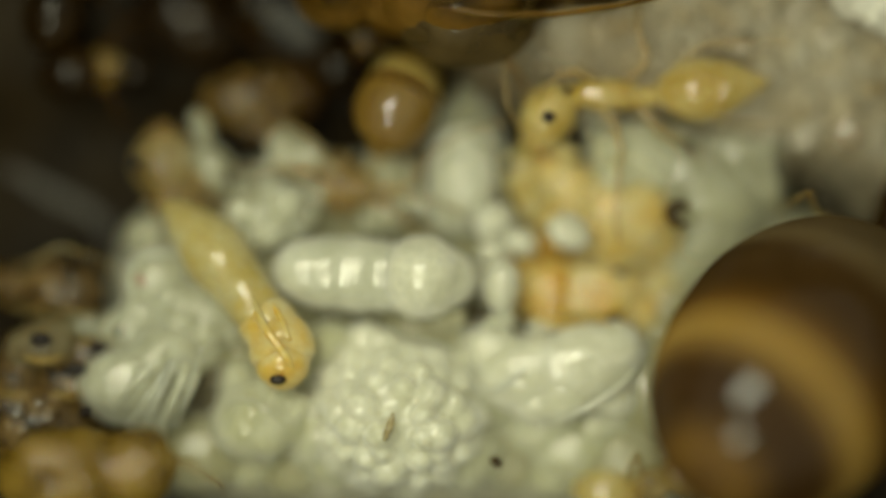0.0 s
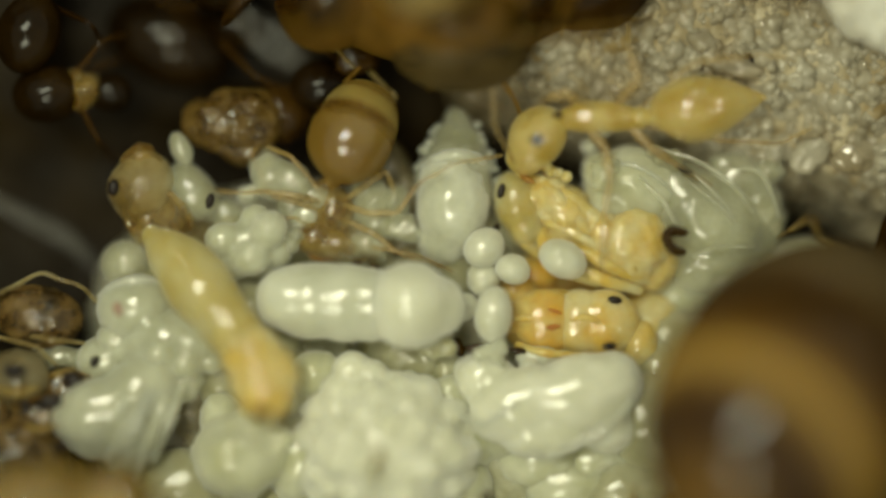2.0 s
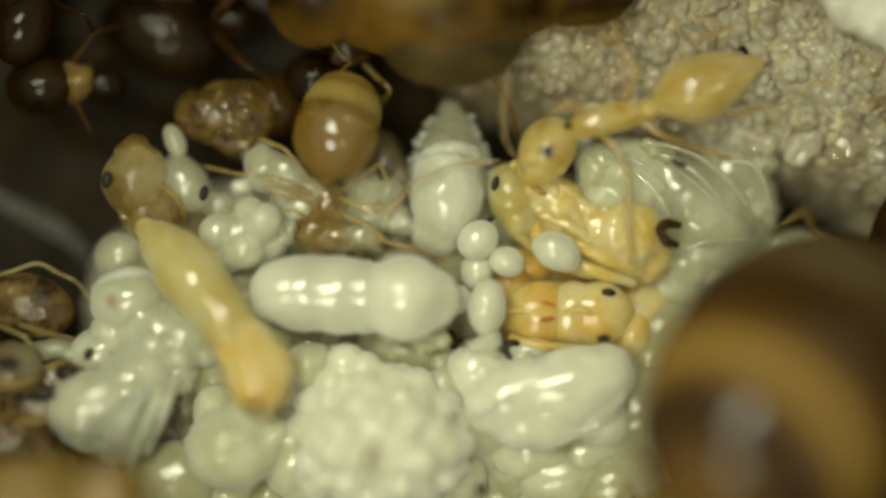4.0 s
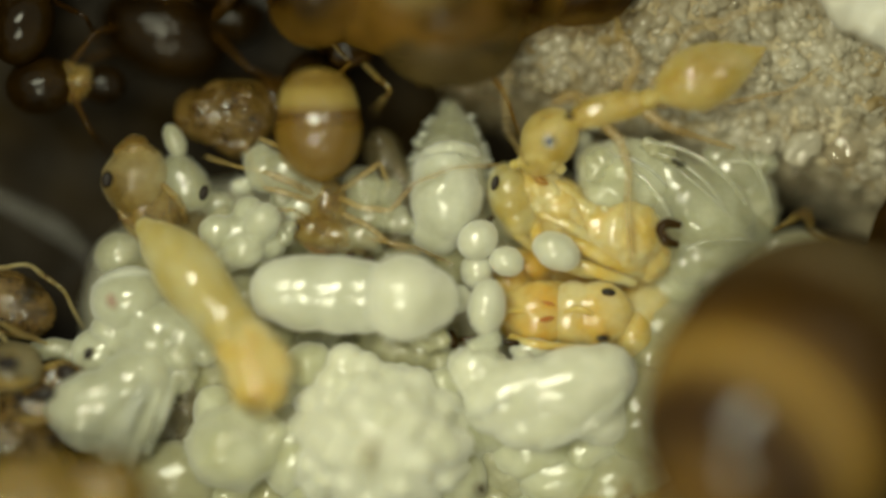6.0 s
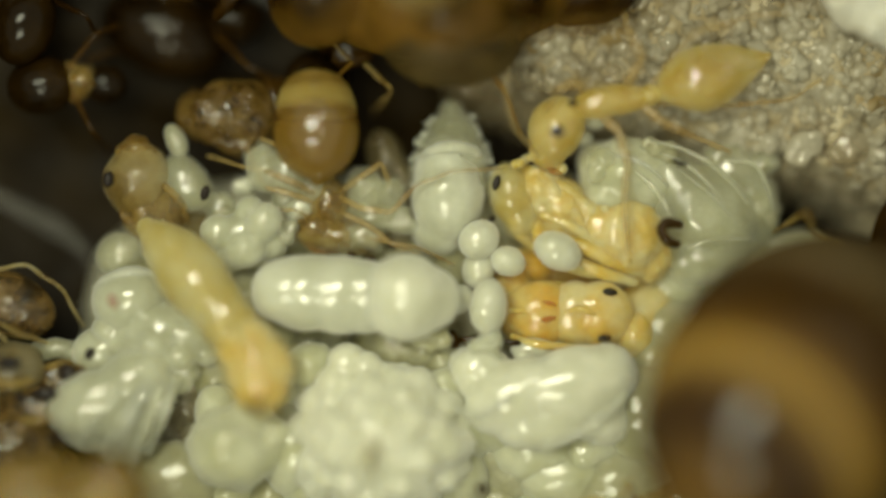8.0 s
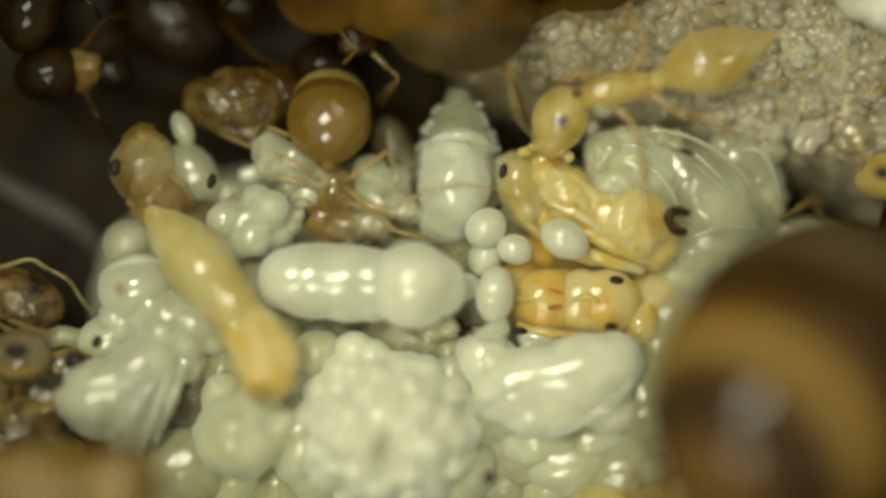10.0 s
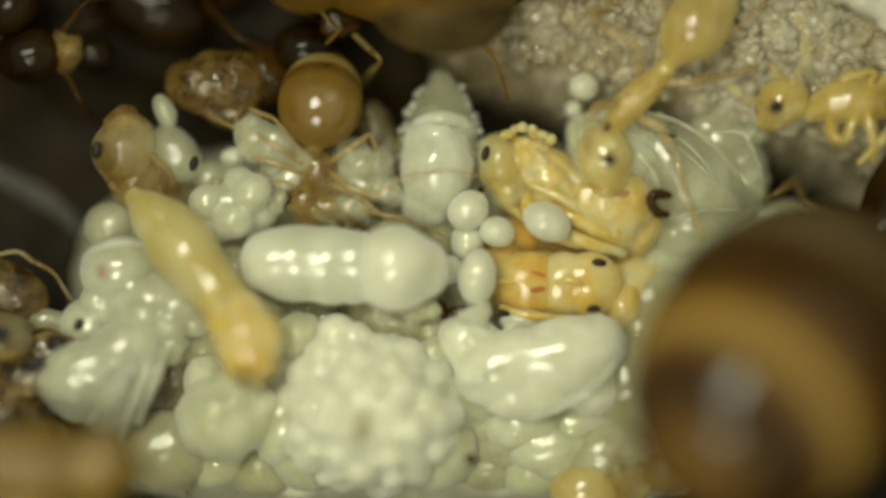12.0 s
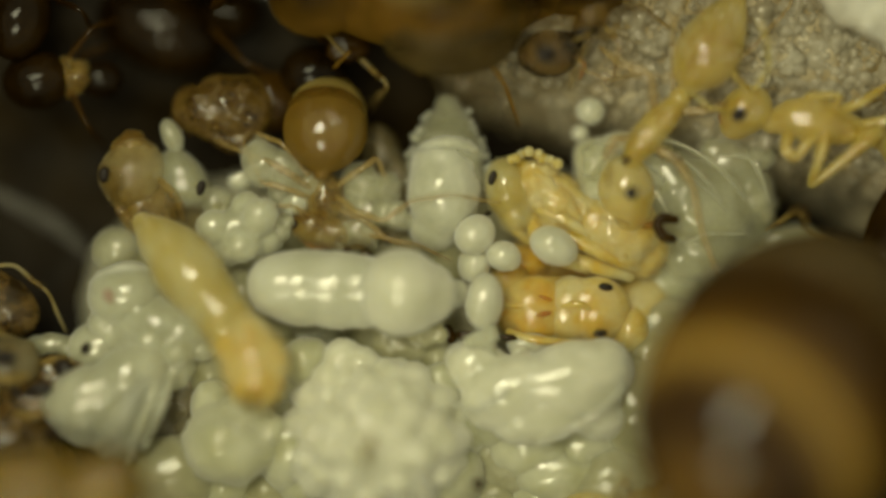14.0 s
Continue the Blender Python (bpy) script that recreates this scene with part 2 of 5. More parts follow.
def fuse(bm, voxel=0.028, rounds=4):
    """Grow overlapping bodies together into one skin."""
    me = mesh_of(bm, "draft")
    ob = bpy.data.objects.new("draft", me)
    BENCH.collection.objects.link(ob)
    remesh = ob.modifiers.new("remesh", "REMESH")
    remesh.mode, remesh.voxel_size = "VOXEL", voxel
    soft = ob.modifiers.new("smooth", "SMOOTH")
    soft.factor, soft.iterations = 0.5, rounds
    layer = BENCH.view_layers[0]
    layer.update()
    grown = bpy.data.meshes.new_from_object(ob.evaluated_get(layer.depsgraph))
    bpy.data.objects.remove(ob)
    bpy.data.meshes.remove(me)
    out = bmesh.new()
    out.from_mesh(grown)
    bpy.data.meshes.remove(grown)
    return out


HOME = {}  # the place in mm at which each thing or part was built


def thing(name, u, v, z, label, category, group=""):
    ob = new(name)
    HOME[ob.name] = plan(u, v, z)
    ob.location = HOME[ob.name] / 1000
    ob.empty_display_size = 0.0002
    return tagged(ob, label, category, group)


def part(name, bm, material, parent=None, label="", pivot=None, smooth=True):
    """Link a bmesh, worked in mm in the nest's space, as one mesh object under its thing."""
    base = HOME[parent.name] if parent else Vector((0, 0, 0))
    home = pivot if pivot is not None else base
    bmesh.ops.translate(bm, verts=bm.verts, vec=-home)
    bmesh.ops.scale(bm, verts=bm.verts, vec=(0.001, 0.001, 0.001))
    bmesh.ops.recalc_face_normals(bm, faces=bm.faces)
    me = mesh_of(bm, name)
    if smooth:
        me.shade_smooth()
    me.materials.append(material)
    ob = new(name, me)
    HOME[ob.name] = home
    ob.location = (home - base) / 1000
    if parent:
        ob.parent = parent
    return tagged(ob, label)


def lump(name, balls, material, label, category, group="", voxel=0.028, rounds=4, rough=0.0, size=0.2, seed=0):
    """A larva, egg or grain: several swellings grown into one body."""
    bm = bmesh.new()
    for b in balls:
        ball(bm, *b)
    if len(balls) > 1:
        bm = fuse(bm, voxel, rounds)
    if rough:
        wrinkle(bm, rough, size, seed)
        wrinkle(bm, rough * 0.4, size * 0.4, seed + 1)
    u, v, z = balls[0][:3]
    ob = part(name, bm, material, None, label, pivot=plan(u, v, z))
    return tagged(ob, "", category, group)


def B():
    return bmesh.new()


# ---------------------------------------------------------------- the nest chamber
def height(x, y):
    """Floor of the chamber in mm: a hollow with a plaster bank rising to the upper right."""
    rise = 0.10 + 0.12 * noise.noise(Vector((x * 0.8, y * 0.8, 0.3))) + 0.05 * noise.noise(Vector((x * 3, y * 3, 1.7)))
    rim = max(0.0, max(abs(x) - 5.6, abs(y + 0.2) - 4.2))
    hollow = 0.30 * min(1.0, max(0.0, (y - 0.9) / 0.8)) * min(1.0, max(0.0, (0.6 - x) / 0.8))
    return rise + hollow + slope(441 - y / STEP) + min(4.0, rim * 2.2)


def sheet(x0, x1, y0, y1, step, shape):
    bm = B()
    nx, ny = int((x1 - x0) / step), int((y1 - y0) / step)
    rows = []
    for j in range(ny + 1):
        row = []
        for i in range(nx + 1):
            x, y = x0 + i * step, y0 + j * step
            row.append(bm.verts.new((x, y, shape(x, y))))
        rows.append(row)
    for a, b in zip(rows, rows[1:]):
        for i in range(nx):
            bm.faces.new((a[i], a[i + 1], b[i + 1], b[i]))
    return bm


floor = part("floor", sheet(-9, 9, -7.6, 7.6, 0.12, height), SOIL, None, "near-black soil floor of the nest chamber, the hollow's darkness in its colour")
tagged(floor, "", "nest floor", kind="structure")


def bank_height(x, y):
    """The bank's face: it climbs from its foot towards the upper right."""
    d = 0.28 * (x - 0.3) + 0.96 * (y - 1.24) - 1.3 * max(0.0, 0.1 - x) + 0.35 * noise.noise(Vector((x * 1.1, y * 1.1, 5.0)))
    climb = min(0.95, max(-0.6, d * 2.3)) + max(0.0, d - 0.45) * 0.20
    crust = 0.14 * abs(noise.noise(Vector((x * 3, y * 3, 2.0)))) + 0.09 * noise.noise(Vector((x * 6, y * 6, 4.0))) + 0.06 * abs(noise.noise(Vector((x * 13, y * 13, 7.0))))
    return climb + crust


def mound_height(x, y):
    """A low pale plaster mound, added unseen under the heaped brood to brighten it from below."""
    u, v = 784 + x / STEP, 441 - y / STEP
    edge = ((u - 740) / 590) ** 4 + ((v - 640) / 330) ** 4 + 0.25 * noise.noise(Vector((x * 2, y * 2, 8.0)))
    return slope(v) + 0.05 + 0.48 * min(1.0, max(0.0, (1.15 - edge) * 1.6)) + 0.06 * noise.noise(Vector((x * 5, y * 5, 3.0))) - 0.5 * max(0.0, min(1.0, edge - 1.15))


mound = part("plaster_mound", sheet(-3.6, 2.6, -3.2, 1.0, 0.06, mound_height), MOUND, None, "pale plaster mound added under the brood heap to brighten it from below")
tagged(mound, "", "plaster", kind="structure")
bank = part("plaster_bank", sheet(-0.6, 8.4, -0.6, 6.6, 0.035, bank_height), PLASTER, None, "rough damp grey-white plaster bank")
tagged(bank, "", "plaster", kind="structure")


def crumbs():
    """Loose plaster grains over the bank, a crust nobody could count."""
    rng = random.Random(5)
    seed = B()
    bmesh.ops.create_icosphere(seed, subdivisions=2, radius=1)
    form = [v.co.copy() for v in seed.verts]
    tris = [[v.index for v in f.verts] for f in seed.faces]
    seed.free()
    verts, faces = [], []
    for i in range(7500):
        x, y = rng.uniform(0.2, 5.2), rng.uniform(0.3, 4.2)
        z = bank_height(x, y)
        if z < 0.15:
            continue
        r = rng.choice((0.02, 0.03, 0.045, 0.07, 0.11)) * rng.uniform(0.7, 1.25)
        m = Matrix.Translation((x, y, z - r * 0.45)) @ pose(0, 0, 0, rng.uniform(0, 180), rng.uniform(0, 180), rng.uniform(0, 180)) @ Matrix.Diagonal((r, r * rng.uniform(0.6, 1), r * rng.uniform(0.5, 0.9), 1))
        base = len(verts)
        verts += [m @ (c + Vector((rng.uniform(-1, 1), rng.uniform(-1, 1), rng.uniform(-1, 1))) * 0.18) for c in form]
        faces += [[base + k for k in t] for t in tris]
    me = bpy.data.meshes.new("draft")
    me.from_pydata(verts, [], faces)
    bm = B()
    bm.from_mesh(me)
    bpy.data.meshes.remove(me)
    return bm


grains = part("plaster_grain", crumbs(), GRAIN, None, "crust of loose pale plaster grains on the bank")
tagged(grains, "", "plaster grains", kind="stuff")


def chip(u, v, z, a, b, turn, material, label, category, seed):
    foot = plan(u, v, z)
    z = bank_height(foot.x, foot.y) + 0.06
    return lump(category.replace(" ", "_"), [(u, v, z, a, b, 12, turn)], material, label, category, rough=0.05, size=0.12, seed=seed)


chip(1312, 92, 1.15, 12, 7, -70, BLACK, "tiny black speck of dirt on the plaster", "dirt speck", 1)
chip(1290, 105, 1.05, 55, 16, -12, GRAIN, "flat pale flake of plaster on the bank", "plaster flake", 2)
chip(1500, 265, 0.75, 42, 34, 20, GRAIN, "pale rounded plaster lump on the bank", "plaster lump", 3)
chip(1420, 262, 0.7, 40, 26, 40, GRAIN, "greyish plaster lump on the bank", "plaster lump", 4)
chip(1230, 60, 1.1, 28, 18, 0, GRAIN, "small pale plaster lump on the bank", "plaster lump", 5)


lump("plaster_lump", [(1530, 0, 1.42, 110, 62, 50, -32), (1650, 60, 1.4, 90, 70, 50, 0), (1430, -80, 1.42, 120, 64, 50, -25), (1600, -140, 1.45, 130, 100, 50, 0), (1380, -190, 1.4, 120, 70, 50, -20)], LIME, "bright white chalky plaster lump at the chamber's corner", "plaster lump", voxel=0.05, rough=0.07, size=0.16, seed=9)


def cotton():
    bm = B()
    rng = random.Random(3)
    for i in range(26):
        u, v = rng.uniform(-200, 260), rng.uniform(-420, -170) - 44
        if u > 150:
            v -= (u - 150) * 0.4
        ball(bm, u, v, 1.5 + rng.uniform(-0.4, 0.4), rng.uniform(50, 95), seg=16)
    ball(bm, 60, -300, 0.6, 260, 130, 230)
    bm = fuse(bm, 0.06, 3)
    wrinkle(bm, 0.10, 0.14, 2)
    for i in range(60):
        u = rng.uniform(-140, 260)
        v = -205 - max(0, u - 120) * 0.35 + rng.uniform(-50, 0)
        a = rng.uniform(0, 6.28)
        limb(bm, [(u, v, 1.8, 2.2), (u + 25 * math.cos(a), v + 14 * abs(math.sin(a)), 1.9, 1.8), (u + 45 * math.cos(a + 0.6), v + 18, 1.8, 1.0)], 5, 3)
    return bm


tagged(part("cotton_wad", cotton(), CHALK, None, "white fluffy cotton plug at the edge of the chamber", pivot=plan(60, -300, 0.6)), "", "cotton")
film_piece = B()
sweep(film_piece, [(425, 20, 0.9, 30), (470, 60, 0.9, 38), (520, 110, 0.85, 26), (560, 170, 0.6, 8)], 14, 6, flat=0.25)
wrinkle(film_piece, 0.05, 0.2, 4)
scrap = tagged(part("cast_skin", film_piece, WING, None, "greyish scrap of shed skin on the soil", pivot=plan(470, 60, 0.9)), "", "shed skin")
film_piece = B()
sweep(film_piece, [(-40, 330, 0.5, 14), (60, 385, 0.5, 22), (120, 420, 0.5, 20), (170, 470, 0.4, 8)], 12, 6, flat=0.3)
wrinkle(film_piece, 0.04, 0.2, 6)
tagged(part("cast_skin", film_piece, WING, None, "thin grey strip of shed skin on the soil", pivot=plan(60, 385, 0.5)), "", "shed skin")


# ---------------------------------------------------------------- eggs, larvae
def egg(u, v, z, a, b, turn=0, material=EGG, label="smooth white oval ant egg lying in the brood heap"):
    return lump("egg", [(u, v, z, a, b, b, turn)], material, label, "ant egg", "eggs in the brood heap", rough=0.008, size=0.15, seed=u)


egg(310, 250, 1.05, 32, 19, -65, JELLY)
# clear instead of white, so the tone also carries the dimmer left edge
egg(210, 452, 0.95, 46, 42, 30, JELLY)
for e in ((845, 425, 1.22, 38, 34, 40), (897, 463, 1.2, 32, 27, -20), (845, 478, 1.05, 34, 30, 80), (862, 543, 1.22, 50, 33, 85), (812, 530, 1.0, 26, 24, 60),
          (985, 445, 1.28, 45, 33, -28), (1050, 206, 0.95, 27, 25, 0), (1032, 246, 0.9, 16, 15, 0), (940, 620, 0.85, 40, 24, 0), (925, 632, 0.95, 18, 14, 20)):
    egg(*e)


def larva(balls, material, label, rough=0.035, seed=1, voxel=0.026, rounds=4, size=0.22):
    return lump("larva", balls, material, label, "ant larva", "larvae in the brood heap", voxel, rounds, rough, size, seed)


# plump larva lying across the middle, with a round head end
middle = thing("larva", 600, 520, 0.9, "plump milk-white larva with a round swollen end lying across the heap", "ant larva", "larvae in the brood heap")
bm = B()
for b in ((502, 517, 1.26, 60, 58, 54, 0), (545, 518, 1.26, 96, 69, 56, 0), (600, 522, 1.26, 96, 69, 55, -2), (645, 525, 1.26, 60, 66, 54, 0)):
    ball(bm, *b)
part("body", wrinkle(fuse(bm, 0.028, 5), 0.016, 0.3, 2), MILK, middle)
bm = B()
for b in ((716, 527, 1.36, 76, 77, 70, 0), (762, 528, 1.30, 52, 54, 48, 0), (668, 524, 1.31, 30, 58, 50, 0)):
    ball(bm, *b)
part("swollen_end", wrinkle(fuse(bm, 0.028, 5), 0.012, 0.3, 4), IVORY, middle, "round yellowish swollen end")
# upright larva with a beaded collar
upright = thing("larva", 790, 345, 0.9, "white larva with a clear beaded pointed end standing in the heap", "ant larva", "larvae in the brood heap")
bm = B()
for b in ((791, 350, 1.02, 84, 66, 58, 90), (791, 310, 0.98, 62, 64, 54, 0), (773, 410, 0.95, 48, 48, 42, 0), (800, 275, 0.9, 56, 30, 40, 0)):
    ball(bm, *b)
part("body", wrinkle(fuse(bm, 0.026, 4), 0.012, 0.2, 3), MILK, upright)
bm = B()
sweep(bm, [(796, 320, 0.85, 74), (798, 280, 0.87, 67), (799, 245, 0.88, 53), (798, 216, 0.88, 36), (797, 198, 0.88, 22)], 24, 6)
part("pointed_end", wrinkle(wrinkle(bm, 0.025, 0.12, 5), 0.012, 0.05, 6), JELLY, upright, "clear pointed end")
part("collar", wrinkle(sweep(B(), [(742, 286, 0.98, 9), (765, 268, 1.12, 11), (798, 262, 1.2, 12), (830, 268, 1.12, 11), (852, 286, 0.98, 9)], 10, 6), 0.012, 0.05, 3), MILK, upright, "thin white rim of skin")
rng = random.Random(8)
for side in (-1, 1):
    for i in range(8):
        f = i / 7
        u, v = 797 + side * (36 + 36 * f + rng.uniform(-4, 4)), 208 + 112 * f + rng.uniform(-6, 6)
        r = rng.uniform(4, 8)
        bm = B()
        for q in range(3):
            ball(bm, u + side * q * r * 0.4 + rng.uniform(-3, 3), v + rng.uniform(-4, 4), 0.94 + 0.06 * rng.random(), r * rng.uniform(0.6, 1.1), seg=10)
        part("bead", bm, FROST, upright)


def warty(u, v, z, r, count, seed, squash=0.8):
    """Larva covered with round blunt knobs."""
    rng = random.Random(seed)
    out = [(u, v, z, r * 0.94, r * 0.82, r * squash * 0.94, 10)]
    for i in range(count):
        a, h = i * 2.39996 + rng.uniform(-0.15, 0.15), 1 - (i + 0.5) / count
        s = math.sqrt(1 - h * h * 0.92)
        k = r * rng.uniform(0.13, 0.23)
        out.append((u + (r - k * 0.5) * s * math.cos(a), v + (r * 0.88 - k * 0.5) * s * math.sin(a), z + (r * squash - k * 0.45) * h * STEP, k, k * rng.uniform(0.8, 1.1), k, rng.uniform(0, 180)))
    return out


knobby = thing("larva", 672, 775, 0.8, "knobby cream-white larva with blunt warts and a mouth slit", "ant larva", "larvae in the brood heap")
bm = B()
for b in warty(672, 782, 0.66, 160, 54, 4):
    ball(bm, *b)
for b in ((612, 645, 0.95, 38), (590, 680, 0.95, 34), (645, 655, 0.95, 34), (690, 672, 0.95, 30), (735, 690, 0.95, 38), (560, 715, 0.9, 34), (775, 725, 0.9, 34)):
    ball(bm, *b)
part("body", wrinkle(fuse(bm, 0.022, 3), 0.012, 0.12, 6), IVORY, knobby)
bm = B()
sweep(bm, [(662, 780, 1.40, 4), (656, 800, 1.44, 8), (648, 824, 1.41, 5)], 8, 5)
part("mouth", bm, TAN, knobby, "narrow brownish mouth slit")

# large folded larva beside it
folded = larva([(1010, 688, 0.95, 118, 72, 50, 16), (1072, 668, 0.97, 52, 60, 48, 0), (920, 702, 0.92, 104, 68, 46, 14), (850, 662, 0.88, 58, 52, 40, 0), (965, 745, 0.85, 92, 48, 44, 14), (1062, 735, 0.8, 52, 60, 46, 60), (815, 640, 0.8, 30, 26, 24, 20)],
               IVORY, "large white larva with folded glossy skin", 0.025, 7, size=0.4)
fold = B()
for k in ([(1112, 640, 1.0, 5), (1100, 705, 1.08, 7), (1040, 755, 1.1, 7), (960, 795, 0.95, 4)], [(880, 665, 1.05, 4), (950, 640, 1.1, 7), (1050, 620, 1.08, 7), (1100, 628, 1.0, 5)],
          [(800, 720, 0.95, 4), (850, 735, 1.05, 5), (900, 700, 1.15, 4)]):
    sweep(fold, k, 8, 6)
part("skin_fold", fold, MILK, folded, "thin white fold of silky skin")
larva([(1040, 800, 0.6, 60, 48, 44, 30), (1085, 790, 0.55, 40, 44, 40, 0), (1010, 835, 0.5, 44, 38, 34, 0)], CREAM, "cream larva tucked under the heap's edge", seed=9)
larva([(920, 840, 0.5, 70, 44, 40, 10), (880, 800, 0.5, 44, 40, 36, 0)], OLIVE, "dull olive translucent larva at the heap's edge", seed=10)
larva([(1140, 850, 0.4, 60, 40, 36, 40)], CREAM, "small cream larva at the heap's edge", seed=17)
cream_one = larva([(410, 795, 0.8, 82, 76, 66, 0), (440, 750, 0.85, 52, 46, 44, 0), (385, 730, 0.7, 44, 50, 40, 0), (480, 765, 0.9, 30, 28, 26, 0)], CREAM, "round yellowish-cream larva in the heap", seed=11)
part("skin_fold", sweep(B(), [(345, 772, 1.06, 2), (385, 752, 1.1, 4), (430, 768, 1.14, 4), (462, 800, 1.1, 2)], 8, 6), CREAM, cream_one, "fine fold of skin")
# smoky instead of olive: the dark of this gap is painted into the tone
larva([(335, 715, 0.5, 50, 78, 44, -14), (300, 780, 0.4, 44, 70, 40, -10)], SMOKE, "olive translucent larva low in the heap, gap shade in its dark tone", seed=12)
larva([(715, 612, 0.7, 82, 62, 50, 0), (660, 600, 0.7, 40, 40, 36, 0)], OLIVE, "yellowish translucent larva under another one", seed=13)
larva([(560, 605, 0.6, 60, 34, 34, 0), (600, 640, 0.6, 44, 34, 30, 0)], JELLY, "pale translucent larva low in the heap", seed=14)
larva([(775, 650, 0.6, 50, 50, 40, 0), (790, 700, 0.7, 44, 60, 44, 0), (830, 760, 0.6, 50, 60, 44, 0)], CREAM, "cream larva wedged between two larger ones", seed=15)
larva([(470, 300, 1.11, 38, 46, 34, 40), (505, 310, 1.11, 40, 34, 32, -30), (550, 335, 1.06, 34, 26, 26, -10)], JELLY, "small glossy white larva at the heap's upper edge", seed=16)
larva([(640, 325, 1.01, 34, 34, 30, 0), (655, 375, 0.96, 52, 36, 32, -15), (620, 395, 0.86, 44, 34, 30, 0)], JELLY, "pale larva held under a worker", seed=18)
# same here, the shade at the back is in the colour
larva([(680, 280, 0.76, 34, 56, 30, 25), (705, 330, 0.76, 30, 44, 30, 10), (705, 410, 0.76, 36, 56, 30, 0)], SMOKE, "olive larva behind, its shade put into a darker tone", seed=19)
larva([(770, 455, 0.65, 46, 44, 36, 0), (760, 430, 0.6, 40, 40, 30, 0)], OLIVE, "brownish translucent larva below a white one", seed=20)
larva([(390, 365, 0.86, 36, 28, 26, -20)], JELLY, "tiny grey translucent larva", seed=21)

larva([(425, 415, 1.15, 44, 40, 36, 0), (385, 410, 1.23, 34, 30, 28, 0), (466, 393, 1.31, 36, 31, 30, 60), (432, 442, 1.25, 38, 33, 30, 20), (440, 372, 1.20, 27, 25, 24, 10), (405, 455, 1.13, 32, 28, 26, 0), (475, 430, 1.10, 34, 34, 30, 0)],
      FROST, "clump of small white eggs stuck together", seed=31, rounds=1, rough=0.008)
# filler larvae added low in the heap, their dull tones setting how dark its gaps look
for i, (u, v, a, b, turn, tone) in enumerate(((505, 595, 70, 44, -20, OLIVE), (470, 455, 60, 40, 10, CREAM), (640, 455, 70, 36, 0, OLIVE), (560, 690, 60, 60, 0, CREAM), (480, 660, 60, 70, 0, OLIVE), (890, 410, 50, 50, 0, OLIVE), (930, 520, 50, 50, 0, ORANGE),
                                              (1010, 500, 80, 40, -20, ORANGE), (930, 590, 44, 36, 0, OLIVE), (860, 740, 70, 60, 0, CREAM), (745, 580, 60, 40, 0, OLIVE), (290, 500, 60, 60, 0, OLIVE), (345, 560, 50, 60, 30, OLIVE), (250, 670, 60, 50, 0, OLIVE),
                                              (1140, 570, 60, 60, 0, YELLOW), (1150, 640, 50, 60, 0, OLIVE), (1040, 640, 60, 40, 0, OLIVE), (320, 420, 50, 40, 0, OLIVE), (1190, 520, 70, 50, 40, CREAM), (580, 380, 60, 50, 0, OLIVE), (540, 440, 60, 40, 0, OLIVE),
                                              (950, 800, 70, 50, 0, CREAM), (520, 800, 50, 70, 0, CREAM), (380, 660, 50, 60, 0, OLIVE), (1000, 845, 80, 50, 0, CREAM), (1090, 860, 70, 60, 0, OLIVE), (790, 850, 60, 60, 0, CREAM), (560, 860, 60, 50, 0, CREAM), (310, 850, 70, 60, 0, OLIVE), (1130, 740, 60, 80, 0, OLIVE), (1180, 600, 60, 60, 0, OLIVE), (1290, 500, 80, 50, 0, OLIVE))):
    larva([(u, v, 0.56, a * 1.25, b * 1.25, b * 1.0, turn)], tone, "filler larva low in the brood heap, added to lighten its gaps", seed=40 + i, rough=0.03, size=0.3)

# more added fillers: they soften contact shade and brighten clear larvae from below
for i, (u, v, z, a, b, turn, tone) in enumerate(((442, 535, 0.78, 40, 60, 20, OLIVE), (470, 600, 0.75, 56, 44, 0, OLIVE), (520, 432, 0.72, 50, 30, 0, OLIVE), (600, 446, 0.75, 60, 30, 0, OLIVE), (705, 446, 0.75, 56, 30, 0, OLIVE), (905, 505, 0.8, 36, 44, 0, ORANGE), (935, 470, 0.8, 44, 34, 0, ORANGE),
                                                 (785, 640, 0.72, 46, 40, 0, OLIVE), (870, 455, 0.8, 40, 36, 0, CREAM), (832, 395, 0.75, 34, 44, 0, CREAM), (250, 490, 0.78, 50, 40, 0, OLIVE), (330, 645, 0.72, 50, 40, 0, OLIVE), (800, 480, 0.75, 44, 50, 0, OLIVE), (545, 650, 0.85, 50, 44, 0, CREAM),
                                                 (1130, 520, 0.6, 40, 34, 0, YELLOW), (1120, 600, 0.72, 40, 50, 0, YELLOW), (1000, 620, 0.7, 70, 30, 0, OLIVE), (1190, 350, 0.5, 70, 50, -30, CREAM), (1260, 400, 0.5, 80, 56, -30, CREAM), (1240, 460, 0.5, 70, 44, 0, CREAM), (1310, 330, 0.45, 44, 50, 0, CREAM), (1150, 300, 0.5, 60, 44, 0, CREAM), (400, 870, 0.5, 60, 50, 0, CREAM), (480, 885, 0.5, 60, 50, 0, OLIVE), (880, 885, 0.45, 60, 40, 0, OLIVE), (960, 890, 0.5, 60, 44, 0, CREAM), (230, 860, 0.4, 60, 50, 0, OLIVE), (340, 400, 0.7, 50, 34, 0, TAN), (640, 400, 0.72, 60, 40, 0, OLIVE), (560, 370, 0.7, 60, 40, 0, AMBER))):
    larva([(u, v, z, a, b, b * 0.9, turn)], tone, "small filler larva added in a gap of the brood heap to lighten it", seed=80 + i, rough=0.03, size=0.25)


